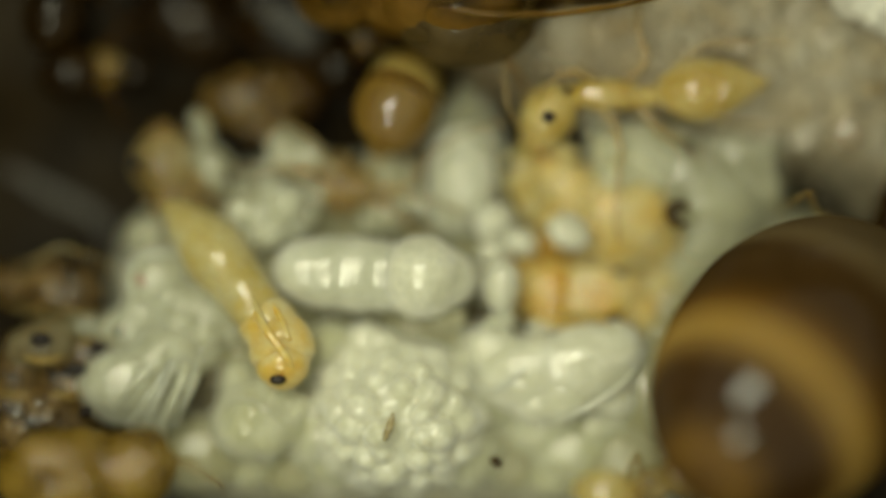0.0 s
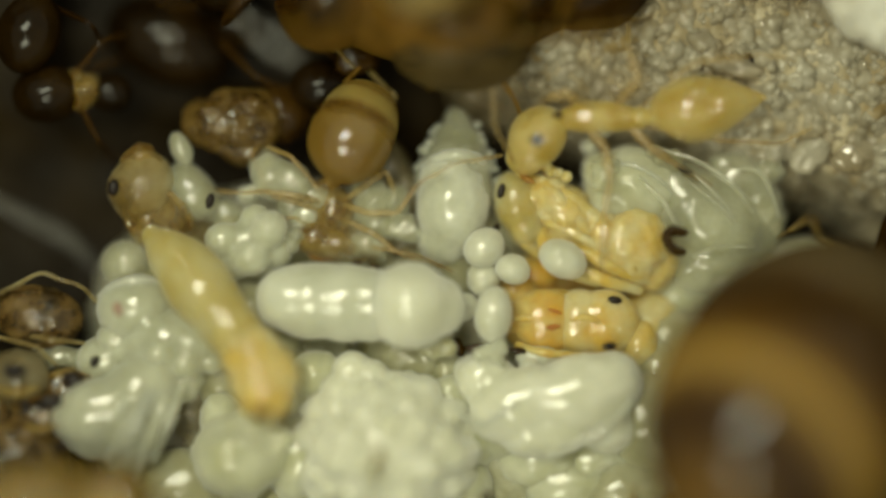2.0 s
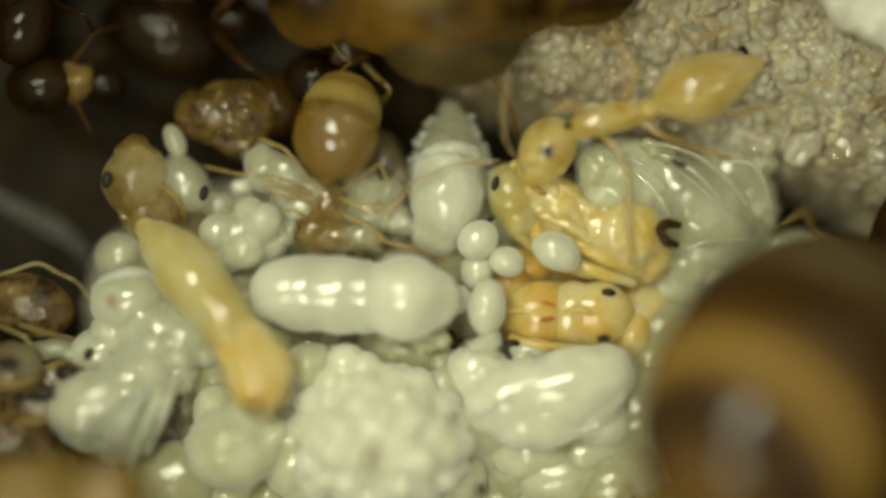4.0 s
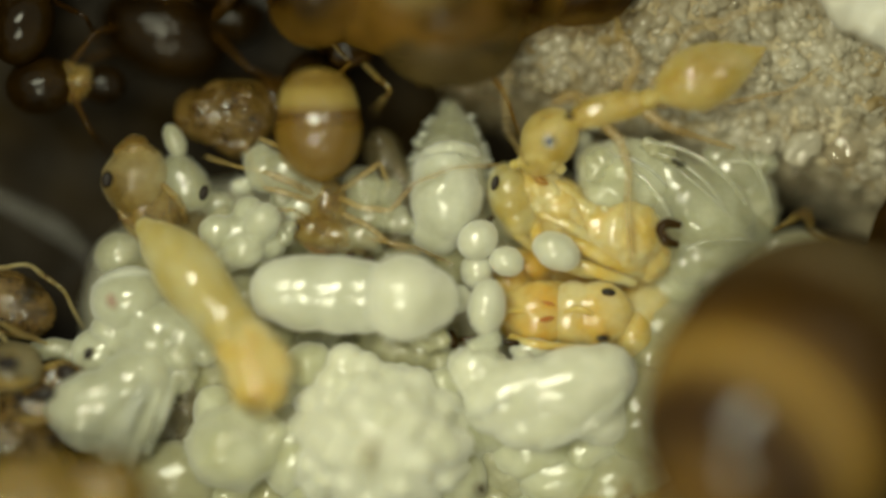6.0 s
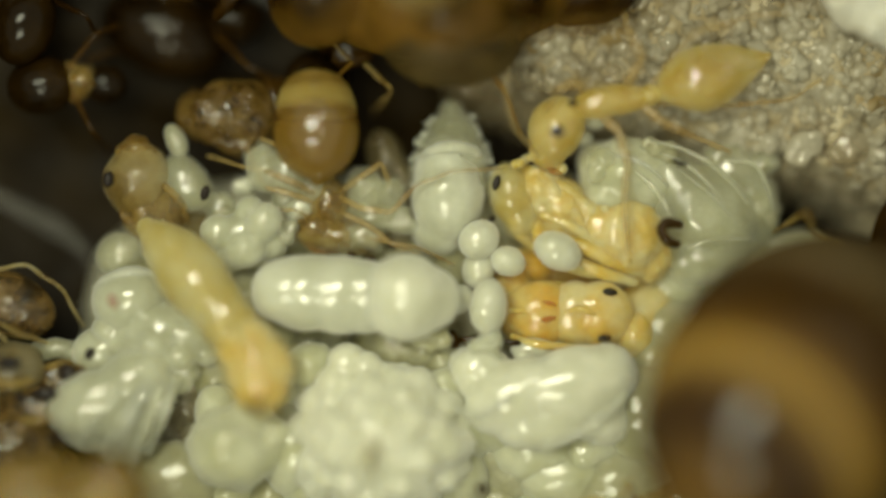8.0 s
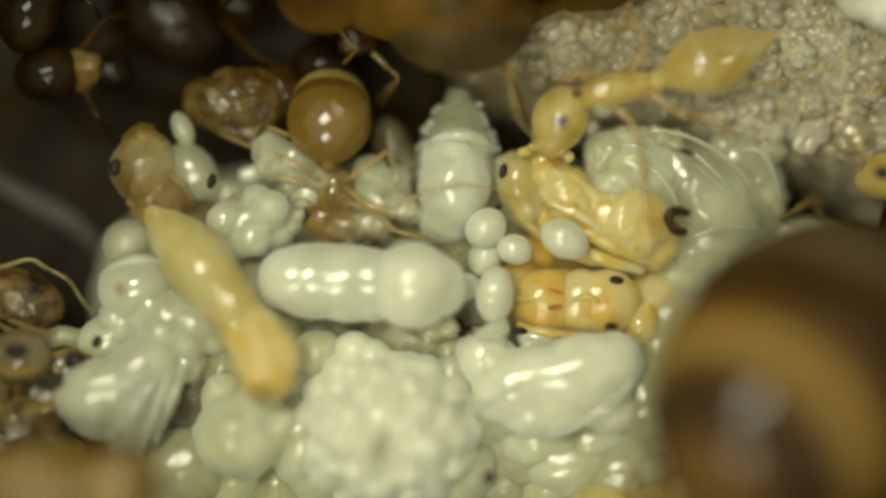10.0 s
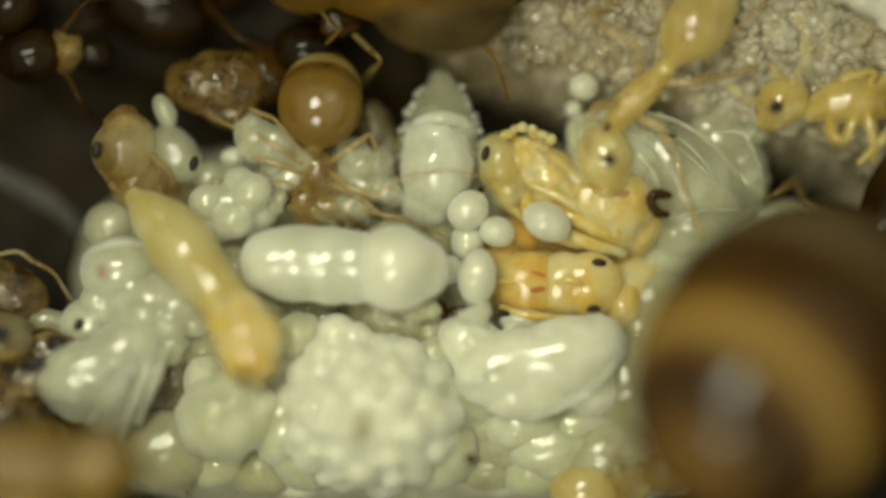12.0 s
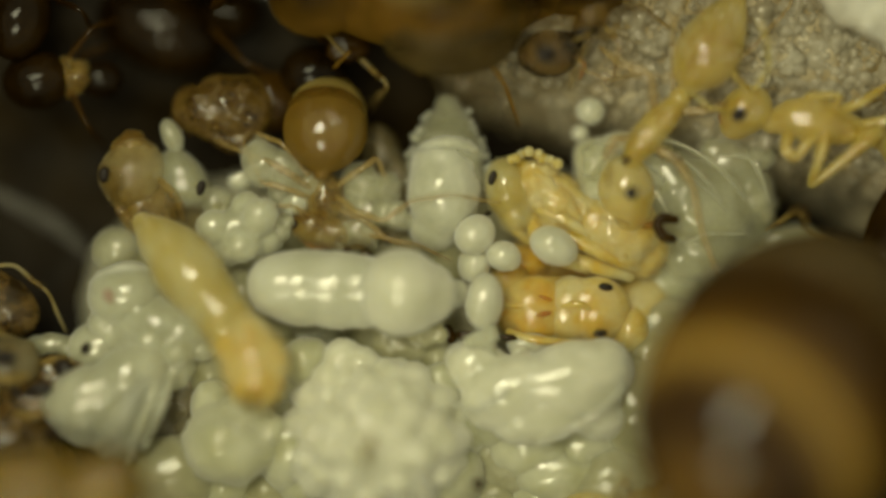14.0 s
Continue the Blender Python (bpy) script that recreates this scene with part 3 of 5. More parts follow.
def speck(u, v, z, a, b, turn, tone=UMBER):
    return lump("dirt_speck", [(u, v, z, a, b, b, turn)], tone, "small dark mark on the brood, real speck and painted gap shade alike", "dirt speck", "specks on the brood", rough=0.01, size=0.05, seed=u)


# the marks at u 800 to 905, v 600 to 606 paint a gap's darkness
for q in ((620, 452, 1.28, 9, 5, 10), (655, 460, 1.3, 10, 6, -20), (852, 866, 1.05, 9, 12, 60), (545, 640, 1.0, 6, 4, 0), (905, 606, 0.95, 16, 6, -10), (800, 600, 0.9, 10, 18, 20), (840, 602, 0.85, 30, 9, 0), (868, 388, 1.05, 8, 5, 30), (690, 436, 0.9, 8, 5, 0)):
    speck(*q)

# left side of the heap; its frosted tones also paint the weaker light there
larva([(290, 590, 1.00, 80, 58, 50, -25), (330, 600, 1.05, 46, 40, 36, 0), (250, 590, 1.00, 50, 46, 42, 0), (210, 610, 0.95, 36, 34, 32, 0), (360, 625, 1.00, 28, 26, 24, 0), (270, 640, 0.95, 46, 38, 34, 0),
       (300, 560, 1.05, 32, 28, 26, 0), (232, 640, 1.00, 30), (190, 585, 1.00, 30), (272, 610, 1.13, 30), (318, 632, 1.07, 28), (342, 575, 1.10, 26), (245, 560, 1.13, 28)], FROST, "lumpy white larva of round swellings at the heap's side", seed=22, rounds=2, rough=0.01)
silky = larva([(165, 720, 0.95, 80, 66, 50, 10), (235, 678, 1.00, 74, 58, 48, 25), (108, 728, 0.90, 32, 34, 28, 0), (225, 765, 0.85, 66, 40, 36, 60), (285, 650, 0.95, 44, 40, 36, 40), (150, 765, 0.85, 50, 34, 30, -20)], FROST, "smooth white larva with silky streaks", seed=23, rough=0.02, size=0.3)
bm = B()
for k in ([(300, 655, 1.09, 5), (280, 700, 1.14, 9), (252, 770, 1.07, 9), (232, 830, 0.85, 5)], [(280, 650, 1.15, 5), (252, 700, 1.20, 9), (222, 765, 1.12, 8), (198, 815, 0.90, 5)], [(262, 670, 1.20, 4), (225, 735, 1.19, 9), (180, 795, 1.02, 5)], [(312, 660, 1.03, 5), (296, 715, 1.07, 8), (262, 800, 0.93, 6)],
          [(240, 660, 1.18, 4), (195, 715, 1.20, 8), (150, 770, 1.05, 5)]):
    sweep(bm, k, 8, 6)
wrinkle(bm, 0.02, 0.12, 4)
part("skin_fold", bm, FROST, silky, "thin white silky skin")
larva([(100, 620, 0.85, 40, 22, 22, 0), (70, 615, 0.80, 22, 16, 16, 0), (130, 628, 0.85, 26, 26, 24, 0)], JELLY, "small clear larva at the heap's outer edge", seed=24)

# clear pupal skins on the far side of the heap
green_one = larva([(1120, 310, 0.99, 84, 66, 50, -20), (1060, 300, 0.94, 44, 50, 40, 0), (1090, 350, 0.99, 60, 40, 36, 0)], CREAM, "pale greenish-cream larva on the heap's far side", seed=25)
part("skin_fold", sweep(B(), [(1062, 282, 1.14, 2), (1105, 278, 1.21, 4), (1150, 300, 1.24, 4), (1180, 330, 1.19, 2)], 8, 6), FROST, green_one, "fine fold of skin")
clear = larva([(1240, 375, 0.94, 118, 84, 60, -35), (1190, 320, 0.94, 84, 56, 48, -30), (1250, 450, 0.89, 80, 62, 50, 20), (1310, 400, 0.84, 60, 60, 44, 0)], JELLY, "large clear jelly-like larva with thin folds", seed=26, rough=0.03, size=0.3)
larva([(1300, 300, 0.94, 54, 40, 36, -30), (1335, 345, 0.89, 38, 56, 36, 20), (1275, 280, 0.94, 32, 26, 24, 0)], JELLY, "grey translucent larva with a wavy edge", seed=27, rough=0.03, size=0.2)
larva([(1400, 440, 0.64, 60, 34, 30, 0), (1330, 470, 0.64, 60, 44, 30, 0)], OLIVE, "olive larva half hidden at the heap's edge", seed=28)
bm = B()
for k in ([(1130, 262, 1.14, 2.1), (1200, 285, 1.22, 3.5), (1260, 335, 1.24, 3.5), (1300, 400, 1.16, 2.1)], [(1200, 300, 1.20, 2.1), (1270, 360, 1.24, 2.8), (1330, 430, 1.09, 2.1)], [(1150, 250, 1.19, 2.8), (1215, 268, 1.24, 4.2), (1280, 310, 1.26, 4.2), (1320, 360, 1.19, 2.8)],
          [(1120, 300, 1.24, 2.8), (1160, 340, 1.30, 4.9), (1185, 385, 1.29, 2.8)], [(1215, 440, 1.24, 2.8), (1260, 425, 1.29, 4.2), (1320, 425, 1.19, 2.8)], [(1280, 285, 1.16, 2.8), (1330, 290, 1.19, 4.2), (1355, 330, 1.14, 4.9), (1368, 375, 1.04, 2.8)]):
    sweep(bm, k, 8, 6)
part("skin_fold", bm, JELLY, clear, "fine pale fold of silky skin")
hook = B()
sweep(hook, [(1200, 398, 1.34, 7), (1178, 396, 1.36, 10), (1168, 408, 1.36, 9), (1180, 428, 1.36, 9), (1196, 432, 1.34, 7)], 10, 6)
tagged(part("jaw_fragment", hook, UMBER, None, "dark hooked jaw fragment stuck on a larva", pivot=plan(1180, 410, 1.34)), "", "jaw fragment")
hook = B()
sweep(hook, [(1190, 284, 1.39, 3), (1203, 290, 1.40, 5), (1212, 292, 1.39, 3)], 8, 4)
tagged(part("bristle_bit", hook, BLACK, None, "tiny dark bristle on a clear larva", pivot=plan(1203, 290, 1.39)), "", "bristle")


rng = random.Random(77)
for u, v, z, a, b, turn in ((455, 268, 0.93, 30, 20, 20), (505, 345, 1.03, 34, 22, -30), (525, 372, 1.08, 26, 20, 10), (650, 345, 1.03, 40, 26, 30), (700, 392, 1.03, 44, 24, -20), (612, 452, 0.92, 34, 16, 5), (690, 345, 0.98, 26, 34, 0), (500, 415, 1.13, 30, 22, 40),
                            (640, 420, 1.08, 40, 22, -10), (855, 612, 1.13, 32, 18, 0), (395, 385, 0.98, 30, 20, 0), (1075, 290, 1.13, 44, 26, -20), (1165, 268, 1.13, 40, 20, -30), (1350, 290, 0.98, 30, 24, 30), (1352, 375, 0.88, 24, 40, 10), (320, 665, 0.98, 40, 26, 60), (760, 600, 1.08, 40, 22, 0), (430, 330, 0.93, 24, 18, 0)):
    lump("shed_skin", [(u, v, z, a, b, b * 0.7, turn), (u + rng.uniform(-18, 18), v + rng.uniform(-14, 14), z, a * 0.6, b * 0.8, b * 0.6, turn + 50), (u + rng.uniform(-24, 24), v + rng.uniform(-14, 14), z - 0.04, a * 0.5, b * 0.6, b * 0.5, turn - 40)],
         rng.choice((JELLY, FROST, JELLY, OLIVE)), "crumpled scrap of clear larval skin in the heap", "shed skin", "scraps of skin", rounds=2, rough=0.03, size=0.09, seed=u)


# ---------------------------------------------------------------- pupae
def pupa(u, v, z, label):
    return thing("pupa", u, v, z, label, "ant pupa", "pupae in the brood heap")


def ridge(knots):
    """A folded leg, half sunk into the body."""
    return wrinkle(sweep(B(), [(u, v, z - 0.07, r * 0.9) for u, v, z, r in knots], 10, 6), 0.008, 0.08, knots[0][0])


def eye(parent, u, v, z, a, b, turn=0, material=BLACK, c=None):
    return part("eye", ball(B(), u, v, z + 0.03, a, b, c or min(a, b) * 0.6, turn, seg=14), material, parent, "dark oval eye" if material is BLACK else "pale pinkish eye")


# long yellow pupa slanting over the heap
p = pupa(380, 560, 1.08, "long yellow pupa with folded legs slanting across the heap")
bm = B()
sweep(bm, [(258, 405, 1.28, 18), (285, 430, 1.32, 41), (332, 482, 1.38, 59), (376, 540, 1.38, 52), (412, 584, 1.34, 48)], 24, 8)
part("gaster", wrinkle(bm, 0.02, 0.3, 3), GOLD, p, "pale yellow pointed hind body")
bm = B()
for b in ((432, 612, 1.36, 54, 52, 40, 0), (456, 652, 1.36, 58, 62, 40, 90), (416, 586, 1.34, 44, 42, 36, 0)):
    ball(bm, *b)
part("thorax", wrinkle(fuse(bm, 0.026, 4), 0.03, 0.16, 4), YELLOW, p)
part("head", wrinkle(ball(B(), 460, 688, 1.34, 46, 48, 36, -70), 0.02, 0.2, 5), YELLOW, p)
eye(p, 450, 716, 1.52, 15, 9, 0)
for k in ([(400, 575, 1.58, 7), (430, 625, 1.65, 10), (465, 672, 1.61, 9), (478, 702, 1.50, 5)], [(452, 585, 1.52, 6), (480, 630, 1.53, 8), (488, 668, 1.48, 8), (478, 705, 1.36, 4)], [(392, 585, 1.48, 6), (408, 640, 1.51, 8), (428, 688, 1.48, 6)],
          [(350, 490, 1.64, 4), (400, 560, 1.66, 6), (428, 612, 1.65, 5)], [(300, 420, 1.54, 3), (355, 470, 1.65, 5), (395, 520, 1.64, 4)], [(425, 560, 1.58, 5), (455, 600, 1.64, 7), (470, 640, 1.64, 6)]):
    part("leg", ridge(k), ORANGE if k[0][0] > 380 else GOLD, p)

# brownish pupa head above it
p = pupa(245, 325, 0.94, "honey-brown pupa head with a dark eye beside the slanting pupa")
part("head", wrinkle(ball(B(), 240, 318, 1.09, 66, 58, 52, 60), 0.03, 0.22, 6), TAN, p)
part("thorax", wrinkle(ball(B(), 268, 378, 0.99, 60, 54, 46, -40), 0.03, 0.2, 7), AMBER, p)
bm = B()
sweep(bm, [(222, 268, 1.12, 20), (240, 262, 1.14, 24), (262, 275, 1.14, 18)], 12, 5)
part("jaw", wrinkle(bm, 0.03, 0.1, 8), AMBER, p)
eye(p, 190, 318, 1.27, 15, 11, 80)
for k in ([(215, 380, 1.22, 7), (245, 400, 1.24, 9), (290, 390, 1.24, 7)], [(290, 330, 1.29, 7), (318, 360, 1.19, 9), (330, 395, 1.09, 6)]):
    part("leg", ridge(k), AMBER, p)

# grey pupa head with an eye
p = pupa(335, 330, 0.90, "grey translucent pupa with one dark eye at the heap's upper edge")
part("head", wrinkle(ball(B(), 325, 325, 0.98, 56, 44, 40, -50), 0.02, 0.2, 9), JELLY, p)
eye(p, 361, 342, 1.20, 14, 8, 75)

# pale pupa with a pinkish eye
p = pupa(225, 535, 0.96, "white pupa with a pale pink eye at the heap's side")
# frosted, not milky: less light on this side is put into the material
part("head", wrinkle(ball(B(), 228, 532, 1.08, 68, 62, 54, 20), 0.015, 0.25, 10), FROST, p)
eye(p, 198, 533, 1.32, 9, 13, 20, PINK)
bm = B()
sweep(bm, [(165, 510, 1.16, 4), (195, 490, 1.31, 6), (235, 482, 1.34, 6), (275, 488, 1.21, 4)], 8, 6)
part("skin_fold", bm, MILK, p, "shiny fold of skin")
p = pupa(165, 632, 0.86, "small pale pupa with a dark eye at the heap's outer edge")
part("head", wrinkle(ball(B(), 176, 622, 0.91, 54, 44, 32, 30), 0.02, 0.2, 11), FROST, p)
eye(p, 157, 626, 1.06, 11, 8, 60)

# orange pupa, seen from above, two eyes
p = pupa(1000, 555, 0.7, "orange-yellow pupa with two dark eyes lying on its belly")
bm = B()
for b in ((1062, 557, 0.92, 58, 62, 34, 0), (1015, 556, 0.9, 54, 60, 34, 0)):
    ball(bm, *b)
part("head", wrinkle(fuse(bm, 0.026, 4), 0.015, 0.2, 12), YELLOW, p, "wide pale orange head")
bm = B()
for b in ((955, 555, 0.89, 60, 60, 36, 0), (912, 550, 0.82, 36, 52, 32, 0)):
    ball(bm, *b)
part("thorax", wrinkle(fuse(bm, 0.026, 4), 0.02, 0.16, 13), ORANGE, p)
eye(p, 1077, 517, 1.10, 13, 7, -8, BLACK, 5)
eye(p, 1067, 599, 1.08, 13, 7, 4, BLACK, 5)
for u, v, a, t in ((968, 537, 16, -15), (968, 565, 14, 10)):
    part("mark", ball(B(), u, v, 1.075, a, 5, 4, t, seg=12), RUST, p, "rusty red mark")
for k in ([(905, 512, 0.98, 8), (950, 504, 1.05, 8), (1000, 506, 1.04, 6)], [(905, 598, 0.98, 8), (950, 610, 1.04, 9), (1000, 614, 1.03, 7), (1050, 616, 0.96, 5)], [(900, 550, 1.07, 6), (940, 550, 1.11, 7), (985, 551, 1.1, 5)],
          [(1000, 552, 1.12, 5), (1025, 548, 1.16, 8), (1048, 556, 1.15, 5)]):
    part("leg", ridge(k), ORANGE, p)

# yellow pupa with folded legs
p = pupa(1040, 410, 0.8, "yellow pupa with folded legs and a glossy dark-eyed head")
bm = B()
for b in ((902, 345, 1.0, 60, 40, 44, -80), (918, 385, 0.98, 34, 40, 40, 0)):
    ball(bm, *b)
part("head", wrinkle(fuse(bm, 0.024, 4), 0.01, 0.25, 14), GOLD, p, "glossy pale honey head")
eye(p, 876, 324, 1.18, 14, 7, 75)
bm = B()
for b in ((955, 335, 0.98, 46, 50, 42, -30), (990, 360, 0.98, 56, 46, 42, -35), (1035, 392, 0.96, 62, 52, 42, -20), (985, 415, 0.95, 46, 40, 38, 0)):
    ball(bm, *b)
part("thorax", wrinkle(wrinkle(fuse(bm, 0.024, 3), 0.045, 0.15, 15), 0.02, 0.06, 8), YELLOW, p)
bm = B()
for b in ((1105, 418, 1.0, 72, 74, 52, -35), (1060, 410, 0.98, 52, 64, 44, 0), (1150, 462, 0.9, 38, 44, 36, -50), (1095, 365, 0.92, 44, 34, 34, -20)):
    ball(bm, *b)
part("gaster", wrinkle(wrinkle(fuse(bm, 0.024, 3), 0.03, 0.2, 16), 0.012, 0.07, 9), YELLOW, p)
for k in ([(925, 300, 1.14, 12), (960, 322, 1.22, 16), (1000, 365, 1.24, 15), (1040, 410, 1.22, 11)], [(940, 312, 1.14, 10), (985, 330, 1.22, 13), (1030, 362, 1.22, 12), (1065, 400, 1.2, 8)], [(945, 395, 1.16, 12), (960, 432, 1.2, 15), (1000, 466, 1.22, 14), (1045, 484, 1.15, 10)],
          [(985, 420, 1.22, 11), (1040, 440, 1.27, 14), (1095, 468, 1.22, 13), (1150, 486, 1.08, 8)], [(1000, 455, 1.18, 10), (1060, 482, 1.2, 12), (1120, 500, 1.1, 9)], [(1070, 372, 1.26, 8), (1100, 410, 1.33, 10), (1112, 462, 1.28, 7)],
          [(1120, 370, 1.24, 6), (1142, 410, 1.27, 9), (1140, 465, 1.2, 6)], [(900, 385, 1.2, 9), (915, 412, 1.16, 12), (940, 436, 1.1, 9)], [(960, 380, 1.22, 9), (1010, 402, 1.26, 12), (1055, 432, 1.26, 9)]):
    part("leg", wrinkle(sweep(B(), [(u, v, z - 0.12, r) for u, v, z, r in k], 12, 6, flat=0.8), 0.014, 0.09, k[0][0]), YELLOW, p)

rng = random.Random(21)
for i in range(11):
    f = i / 10
    part("knob", ball(B(), 912 + 78 * f + rng.uniform(-3, 3), 290 - 14 * math.sin(f * 3.1) + 12 * f + rng.uniform(-4, 4), 1.12 + 0.06 * rng.random(), rng.uniform(7, 11), seg=10), YELLOW, p)

# brown crusted pupa at the heap's far edge
p = pupa(405, 205, 0.8, "russet-brown shrivelled pupa with a lumpy glistening skin")
bm = B()
for b in ((385, 208, 0.92, 66, 50, 42, -10), (435, 200, 0.92, 60, 58, 44, 0), (345, 205, 0.88, 36, 44, 34, 0), (425, 248, 0.88, 46, 30, 30, 0), (400, 170, 0.92, 50, 26, 26, 10)):
    ball(bm, *b)
part("body", wrinkle(wrinkle(fuse(bm, 0.024, 3), 0.03, 0.16, 18), 0.012, 0.05, 3), RUSSET, p)
part("hind_body", wrinkle(ball(B(), 488, 188, 0.8, 52, 56, 40, 30), 0.03, 0.15, 19), UMBER, p)
rng = random.Random(11)
for i in range(22):
    a = rng.uniform(0, 6.28)
    q = rng.uniform(0.3, 1.0) ** 0.5
    part("wart", ball(B(), 400 + 88 * q * math.cos(a), 205 + 50 * q * math.sin(a), 1.16 - 0.22 * q * q, rng.uniform(3, 7), seg=8), RUSSET, p)


# ---------------------------------------------------------------- grown ants
def ant(name, at, label, category, body, head_tone, gaster_tone, limb_tone):
    """A worker: body holds the knots of its thorax and gaster, head, eyes, legs and feelers."""
    a = thing(name, *at, label, category, "grown ants in the nest")
    neck = plan(*body["neck"])
    bm = B()
    for b in body["head"]:
        ball(bm, *b)
    bm = fuse(bm, 0.024, 3) if len(body["head"]) > 1 else bm
    head = part("head", wrinkle(bm, 0.012, 0.2, 3), head_tone, a, pivot=neck)
    for e in body["eyes"]:
        eye(head, *e)
    for k in body.get("jaws", ()):
        part("jaw", limb(B(), k), JAW, head)
    for k in body.get("feelers", ()):
        part("feeler", limb(B(), k), limb_tone, head, pivot=plan(*k[0][:3]))
    part("thorax", wrinkle(sweep(B(), body["thorax"], 20, 7), 0.012, 0.14, 5), head_tone, a)
    if "petiole" in body:
        part("petiole", ball(B(), *body["petiole"], seg=16), head_tone, a)
    waist = plan(*body["gaster"][0][:3])
    gaster = part("gaster", wrinkle(sweep(B(), body["gaster"], 26, 8), 0.01, 0.3, 6), gaster_tone, a, pivot=waist)
    for i, ring in enumerate(body.get("rings", ())):
        part("segment_edge", sweep(B(), ring, 26, 6, caps=False), AMBER, gaster)
    for k in body["legs"]:
        part("leg", limb(B(), k), limb_tone, a, pivot=plan(*k[0][:3]))
    return a


def children(a, kind):
    return [c for c in a.children if c.name.split(".")[0] == kind]


NURSE = banded("nurse_gaster", [(-0.2, (0.264, 0.150, 0.022)), (0.40, (0.264, 0.150, 0.022)), (0.48, (0.156, 0.074, 0.008)), (0.55, (0.204, 0.108, 0.014)), (0.58, (0.504, 0.372, 0.108)), (0.74, (0.456, 0.324, 0.084)), (0.79, (0.216, 0.120, 0.018)), (0.95, (0.456, 0.312, 0.072))], "Y", 0.42, 2.0)
nurse = ant("worker_ant", (585, 350, 1.0), "amber worker ant with a round glossy gaster tending larvae", "ant", {
    "neck": (585, 395, 1.0), "head": [(590, 418, 0.98, 74, 34, 34, -6), (555, 405, 1.0, 40, 34, 34, 0), (630, 425, 0.95, 44, 28, 28, -15)], "eyes": [(524, 404, 1.1, 8, 6, 60)],
    "feelers": [[(545, 385, 1.1, 5), (520, 372, 1.18, 5), (495, 372, 1.2, 5), (482, 392, 1.15, 4)], [(640, 420, 1.1, 5), (690, 430, 1.18, 6), (740, 440, 1.18, 5), (800, 468, 1.15, 4)]],
    "jaws": [[(545, 436, 1.0, 9), (560, 446, 1.0, 8), (590, 444, 1.0, 6)]],
    "thorax": [(570, 320, 1.02, 20), (578, 342, 1.04, 32), (580, 366, 1.02, 36), (580, 392, 0.98, 26)], "petiole": (568, 314, 1.08, 18, 16, 16),
    "gaster": [(566, 306, 1.28, 14), (566, 292, 1.33, 44), (566, 270, 1.4, 66), (566, 238, 1.45, 75), (566, 205, 1.45, 73), (566, 172, 1.4, 67), (566, 148, 1.35, 54), (566, 136, 1.32, 16)],
    "legs": [[(560, 345, 1.15, 8.2), (520, 325, 1.3, 10.2), (470, 305, 1.28, 7.5), (420, 295, 1.1, 5.4), (365, 278, 0.95, 4.1)], [(600, 350, 1.15, 8.2), (640, 368, 1.28, 9.5), (690, 372, 1.28, 7.5), (735, 325, 1.35, 4.8), (800, 298, 1.4, 4.1), (885, 292, 1.3, 4.1)],
             [(562, 360, 1.1, 7.5), (515, 345, 1.22, 8.8), (468, 330, 1.2, 6.8), (436, 262, 1.1, 4.8), (448, 240, 1.05, 3.4)], [(598, 375, 1.1, 7.5), (650, 400, 1.18, 8.2), (700, 438, 1.15, 5.4), (740, 450, 1.1, 4.1)],
             [(600, 340, 1.1, 8.2), (645, 308, 1.2, 10.2), (672, 290, 1.15, 6.8), (690, 330, 1.05, 4.8)], [(560, 330, 1.15, 7.5), (505, 265, 1.18, 8.2), (460, 245, 1.05, 5.4)]]},
    AMBER, NURSE, STRAW)

keeper = ant("worker_ant", (1240, 130, 1.3), "honey-yellow worker ant with a pointed glossy gaster on the plaster", "ant", {
    "neck": (1015, 215, 1.35), "head": [(975, 245, 1.3, 60, 50, 46, -125), (955, 280, 1.25, 36, 34, 32, 0)], "eyes": [(974, 250, 1.54, 12, 11, 0), (1010, 205, 1.45, 8, 6, 0)],
    "jaws": [[(948, 300, 1.25, 12), (955, 318, 1.22, 11), (970, 325, 1.2, 6)]],
    "feelers": [[(955, 215, 1.5, 4), (990, 178, 1.6, 5), (1040, 172, 1.6, 5), (1075, 190, 1.55, 4)], [(935, 290, 1.4, 4), (900, 230, 1.5, 4), (895, 170, 1.5, 4), (905, 120, 1.5, 3)]],
    "thorax": [(1018, 212, 1.35, 18), (1050, 200, 1.38, 27), (1090, 190, 1.38, 28), (1128, 182, 1.36, 22)], "petiole": (1150, 176, 1.36, 20, 20, 20),
    "gaster": [(1168, 170, 1.35, 16), (1195, 156, 1.38, 44), (1235, 140, 1.4, 58), (1280, 120, 1.36, 50), (1325, 100, 1.32, 26), (1352, 88, 1.3, 8)],
    "legs": [[(1060, 210, 1.35, 13), (1100, 250, 1.45, 14), (1115, 300, 1.45, 10), (1112, 380, 1.4, 8), (1120, 460, 1.36, 5)], [(1050, 190, 1.35, 12), (1015, 165, 1.45, 14), (985, 180, 1.4, 9)],
             [(1100, 178, 1.35, 12), (1130, 110, 1.5, 13), (1100, 60, 1.45, 9), (1090, 20, 1.3, 6)], [(1130, 190, 1.35, 12), (1180, 222, 1.4, 14), (1230, 240, 1.3, 10), (1300, 262, 1.15, 6)],
             [(1140, 170, 1.36, 6), (1220, 60, 1.5, 7), (1320, 20, 1.45, 5), (1380, 10, 1.4, 4)], [(1140, 190, 1.3, 6), (1300, 180, 1.35, 7), (1400, 160, 1.3, 5), (1450, 120, 1.3, 4)]]},
    HONEY, HONEY, STRAW)

